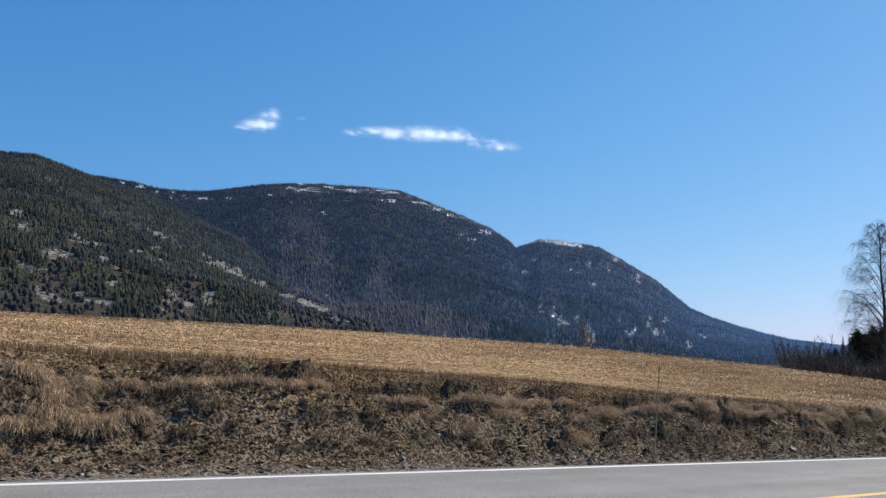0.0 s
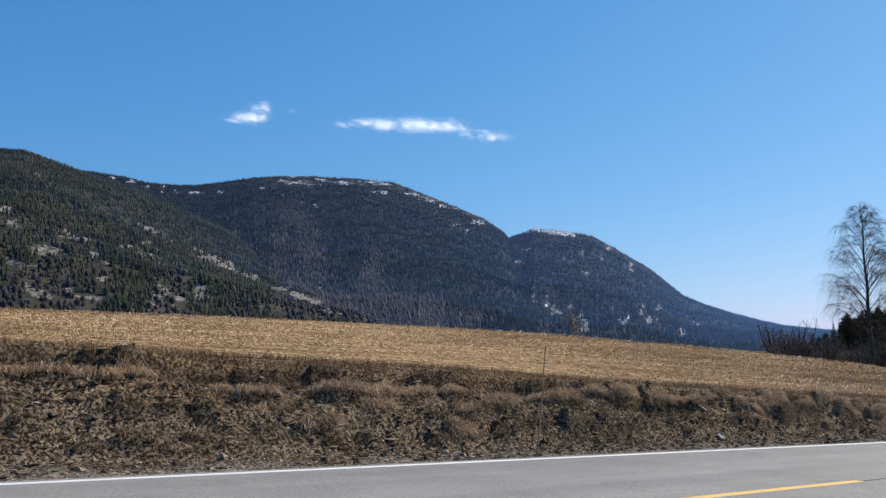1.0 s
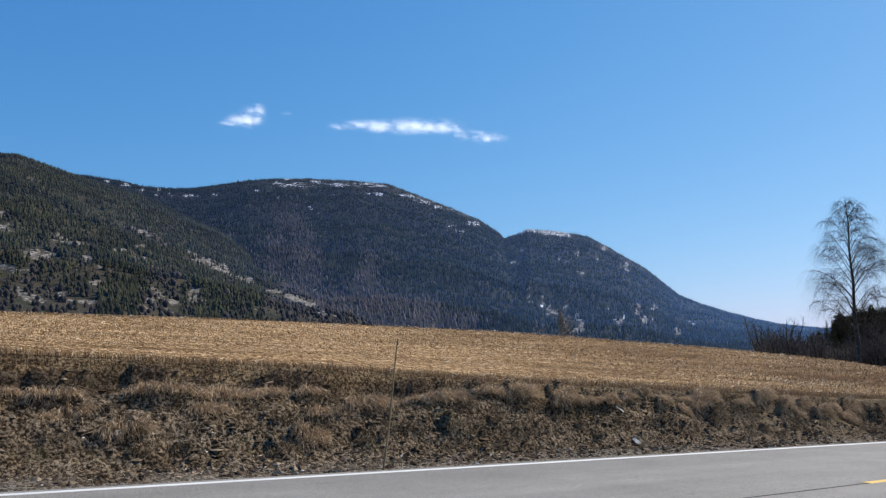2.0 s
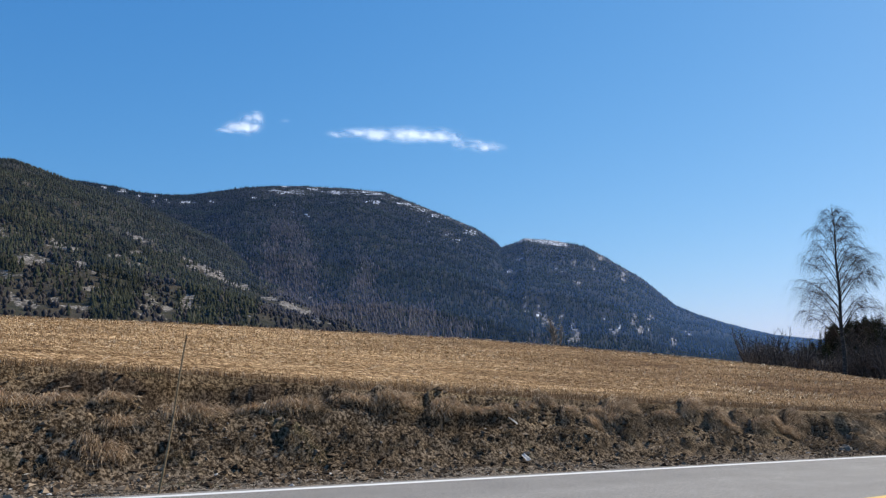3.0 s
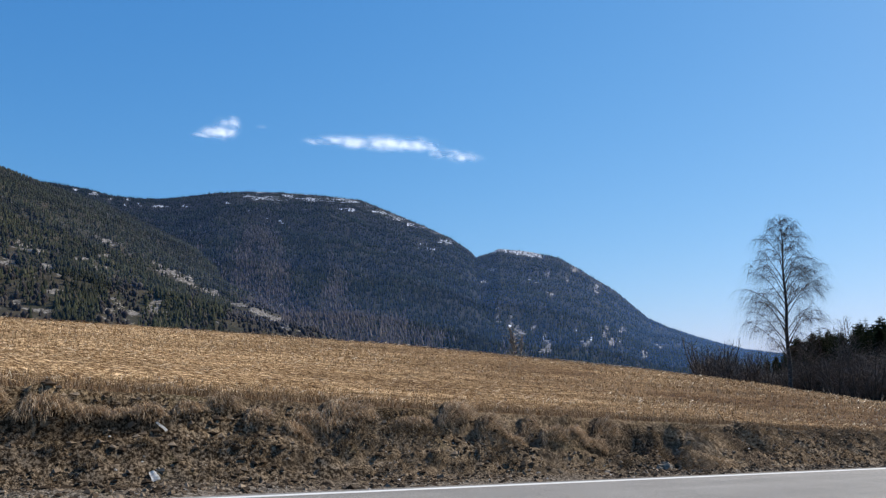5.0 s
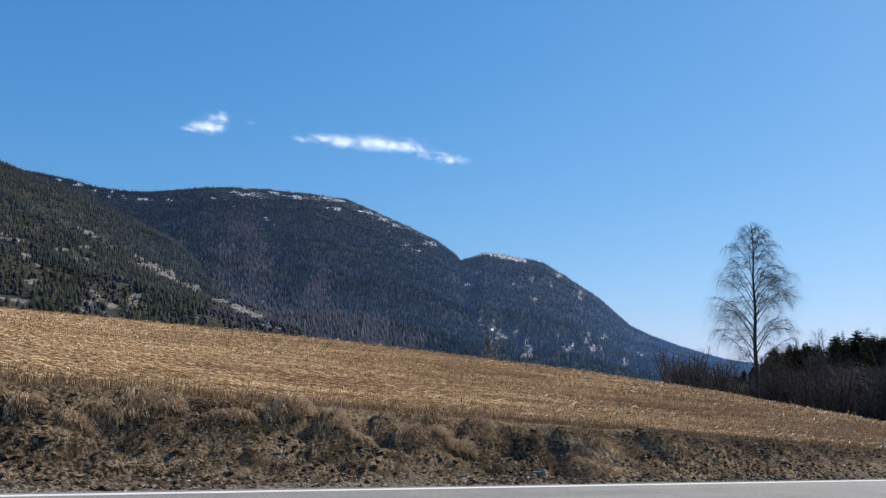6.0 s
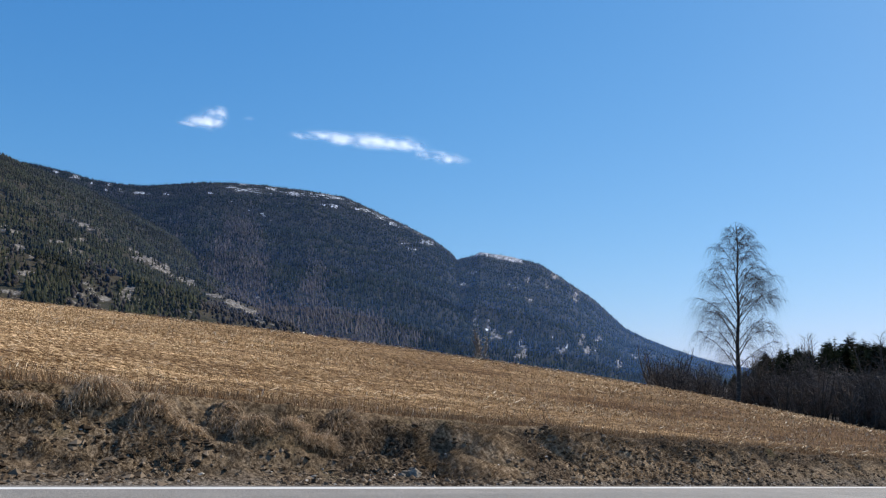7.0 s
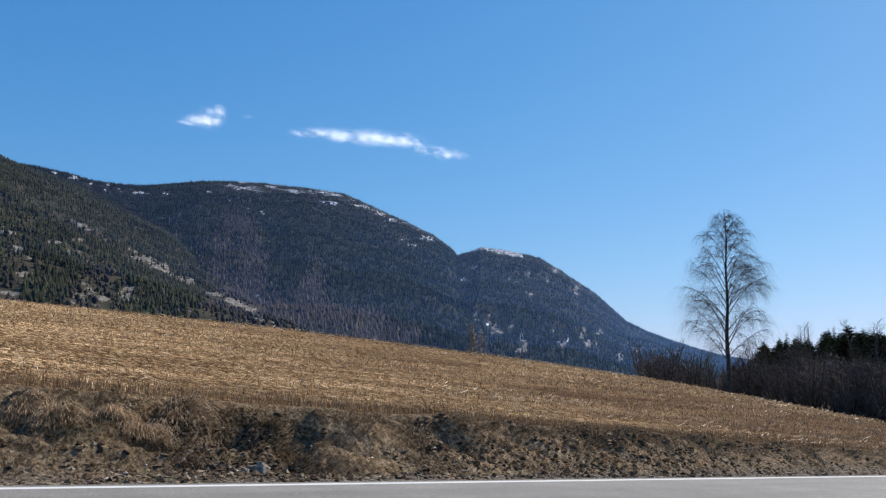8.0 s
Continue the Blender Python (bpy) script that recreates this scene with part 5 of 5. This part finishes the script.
grass("thatch", x, y, rng.uniform(0.06, 0.22, len(x)), rng.uniform(1.05, 1.55, len(x)), down(len(x), 1.1), rng.uniform(0.003, 0.008, len(x)), DEAD, "matted dead grass lying on the soil", 0.2, True)

n = 26000
x = 30.9 + 33 * rng.uniform(0, 1, n) ** 1.4
y = toe_y(x) + rng.uniform(-0.4, 0.9, n) * (crest_y(x) - toe_y(x))
keep = slip(x, y) - 2.2 * np.clip(fbm(x * 0.9 + 0.8 * y, y * 1.6, 4, 265) + 0.1 * np.clip((x - 32.5) / 3, 0, 1), 0, 1) > rng.uniform(0.3, 0.9, n)
x, y = x[keep], y[keep]
grass("combed_thatch", x, y, rng.uniform(0.08, 0.24, len(x)), rng.uniform(1.0, 1.5, len(x)), down(len(x), 0.5), rng.uniform(0.004, 0.009, len(x)), FADED, "dead grass combed down over the slipped bank", 0.3, True)
# paler grass added on lobe tops to make them look sunlit
tops = (slip(x, y) > 0.75) & (rng.uniform(0, 1, len(x)) > 0.45)
x, y = x[tops] + 0.03, y[tops] - 0.03
grass("slumped_grass", x, y, rng.uniform(0.08, 0.20, len(x)), rng.uniform(0.9, 1.4, len(x)), down(len(x), 0.6), rng.uniform(0.004, 0.008, len(x)), DRY, "pale dry grass on the slumped sods", 0.4, True)

# the standing fringe at the field's rim
n = 76000
x = np.concatenate([rng.uniform(0, 50, n * 2 // 3), rng.uniform(50, 110, n // 3)])
y = crest_y(x) + 0.05 + rng.gamma(1.8, 0.85, len(x)) + 0.3 * fbm(x * 0.6, x * 0, 3, 8)
keep = rng.uniform(0, 1, len(x)) > np.clip((x - 18) / 16, 0, 0.35)
x, y = x[keep], y[keep]
grass("field_fringe", x, y, rng.uniform(0.05, 0.19, len(x)), np.abs(rng.normal(0.2, 0.25, len(x))), rng.uniform(0, 6.28, len(x)), rng.uniform(0.004, 0.009, len(x)), FRINGE, "upright dry grass fringe at the field's rim", 0.25)

# stubble over the field, thinner and coarser with distance
n = 150000
y = 12.0 + 50 * rng.uniform(0, 1, n) ** 1.35
x = 0.12 * y + rng.uniform(0, 1, n) ** 1.15 * (26 + 2.6 * y)
row = np.round(y / 0.14) * 0.14 + rng.normal(0, 0.03, n)
y = np.where(y < 30, row, y)
keep = (y > crest_y(x) + 0.5) & (x < 135) & (value(x * 0.5, y * 2.0, 19) + rng.uniform(0, 0.6, n) > 0.5) & (rng.uniform(0, 1, n) > 0.8 * field_shade(x, y))
x, y = x[keep], y[keep]
far = np.hypot(x - 12, y)
grow = 1 + np.clip((far - 22) / 30, 0, 2)
grass("stubble", x, y, rng.uniform(0.05, 0.12, len(x)) * grow ** 0.4, np.abs(rng.normal(0.45, 0.4, len(x))), rng.uniform(0, 6.28, len(x)), rng.uniform(0.006, 0.014, len(x)) * grow, STRAW, "golden cut straw stubble standing in rows", 0.3, True)

n = 150000
y = 12.0 + 50 * rng.uniform(0, 1, n) ** 1.35
x = 0.12 * y + rng.uniform(0, 1, n) ** 1.15 * (26 + 2.6 * y)
keep = (y > crest_y(x) + 0.7) & (x < 135) & (rng.uniform(0, 1, n) > 0.95 * field_shade(x, y)) & (fbm(x * 0.10, y * 0.9, 4, 23) > rng.uniform(-0.16, 0.14, n))
x, y = x[keep], y[keep]
grow = 1 + np.clip((np.hypot(x - 12, y) - 22) / 30, 0, 2)
z = field_z(x, y) + 0.05 + 0.05 * fbm(x * 0.5, y * 2.0, 3, 61) + 0.35 * fbm(x * 0.05, y * 0.09, 3, 66) * np.clip((y - crest_y(x)) / 6, 0, 1)
v, f = blades(np.stack([x, y, z], -1), rng.uniform(0.10, 0.28, len(x)) * grow ** 0.6, rng.uniform(1.25, 1.6, len(x)), rng.normal(0, 0.35, len(x)) + np.where(rng.uniform(0, 1, len(x)) > 0.5, math.pi, 0), rng.uniform(0.012, 0.024, len(x)) * grow ** 1.1, 0.1, True)
tagged(mesh_object("loose_straw", v, f, STRAW), "loose pale straw scattered over the stubble", "straw", "", "stuff")


# crumbs of soil over the bank
def crumbs(name, n, small, large, material, label, y0, y1):
    x = np.concatenate([rng.uniform(0, 46, n * 4 // 5), rng.uniform(46, 80, n - n * 4 // 5)])
    k = rng.uniform(y0, y1, n)
    y = EDGE_Y + k * (crest_y(x) - EDGE_Y)
    keep = (fbm(x * 0.9, y * 1.2, 3, 37) > rng.uniform(-0.3, 0.15, n)) & ((slumped(x) < 0.5) | (slip(x, y) < 0.55) | (x > 33.5) | (y < toe_y(x) - 0.4))
    x, y = x[keep], y[keep]
    z, r = ground_z(x, y), small + (large - small) * rng.uniform(0, 1, len(x)) ** 3
    vs = []
    for q in range(6):
        d = np.array(((1, 0, 0), (0, 1, 0), (-1, 0, 0), (0, -1, 0), (0, 0, 1), (0, 0, -1)))[q]
        vs.append(np.stack([x, y, z], -1) + (d * rng.uniform(0.6, 1.3, (len(x), 3)) + rng.normal(0, 0.25, (len(x), 3))) * r[:, None] * np.array((1.2, 1, 0.6)))
    f = np.array(((0, 1, 4), (1, 2, 4), (2, 3, 4), (3, 0, 4), (1, 0, 5), (2, 1, 5), (3, 2, 5), (0, 3, 5)))
    return tagged(mesh_object(name, np.stack(vs, 1).reshape(-1, 3), (np.arange(len(x))[:, None, None] * 6 + f[None]).reshape(-1, 3), material), label, "soil", "", "stuff")


CLOD = islands("clods", [(0.0, (0.035, 0.024, 0.016)), (0.65, (0.10, 0.071, 0.047)), (1.0, (0.28, 0.215, 0.152))], rough=0.97, patch=1.0)
GRIT = islands("gravel", [(0.0, (0.06, 0.050, 0.042)), (0.7, (0.17, 0.148, 0.122)), (1.0, (0.40, 0.35, 0.30))], rough=0.95, patch=1.0)
CHIPS = islands("stone_chips", [(0.0, (0.30, 0.28, 0.25)), (1.0, (0.70, 0.67, 0.62))], rough=0.9, patch=1.0)
crumbs("soil_clods", 34000, 0.012, 0.070, CLOD, "crumbly dark lumps of soil on the bank", 0.12, 1.0)
crumbs("gravel", 9000, 0.005, 0.018, GRIT, "loose grey gravel on the road's shoulder", 0.03, 0.45)
crumbs("stone_chips", 1100, 0.010, 0.034, CHIPS, "scattered pale stone chips in the bank's soil", 0.05, 0.85)
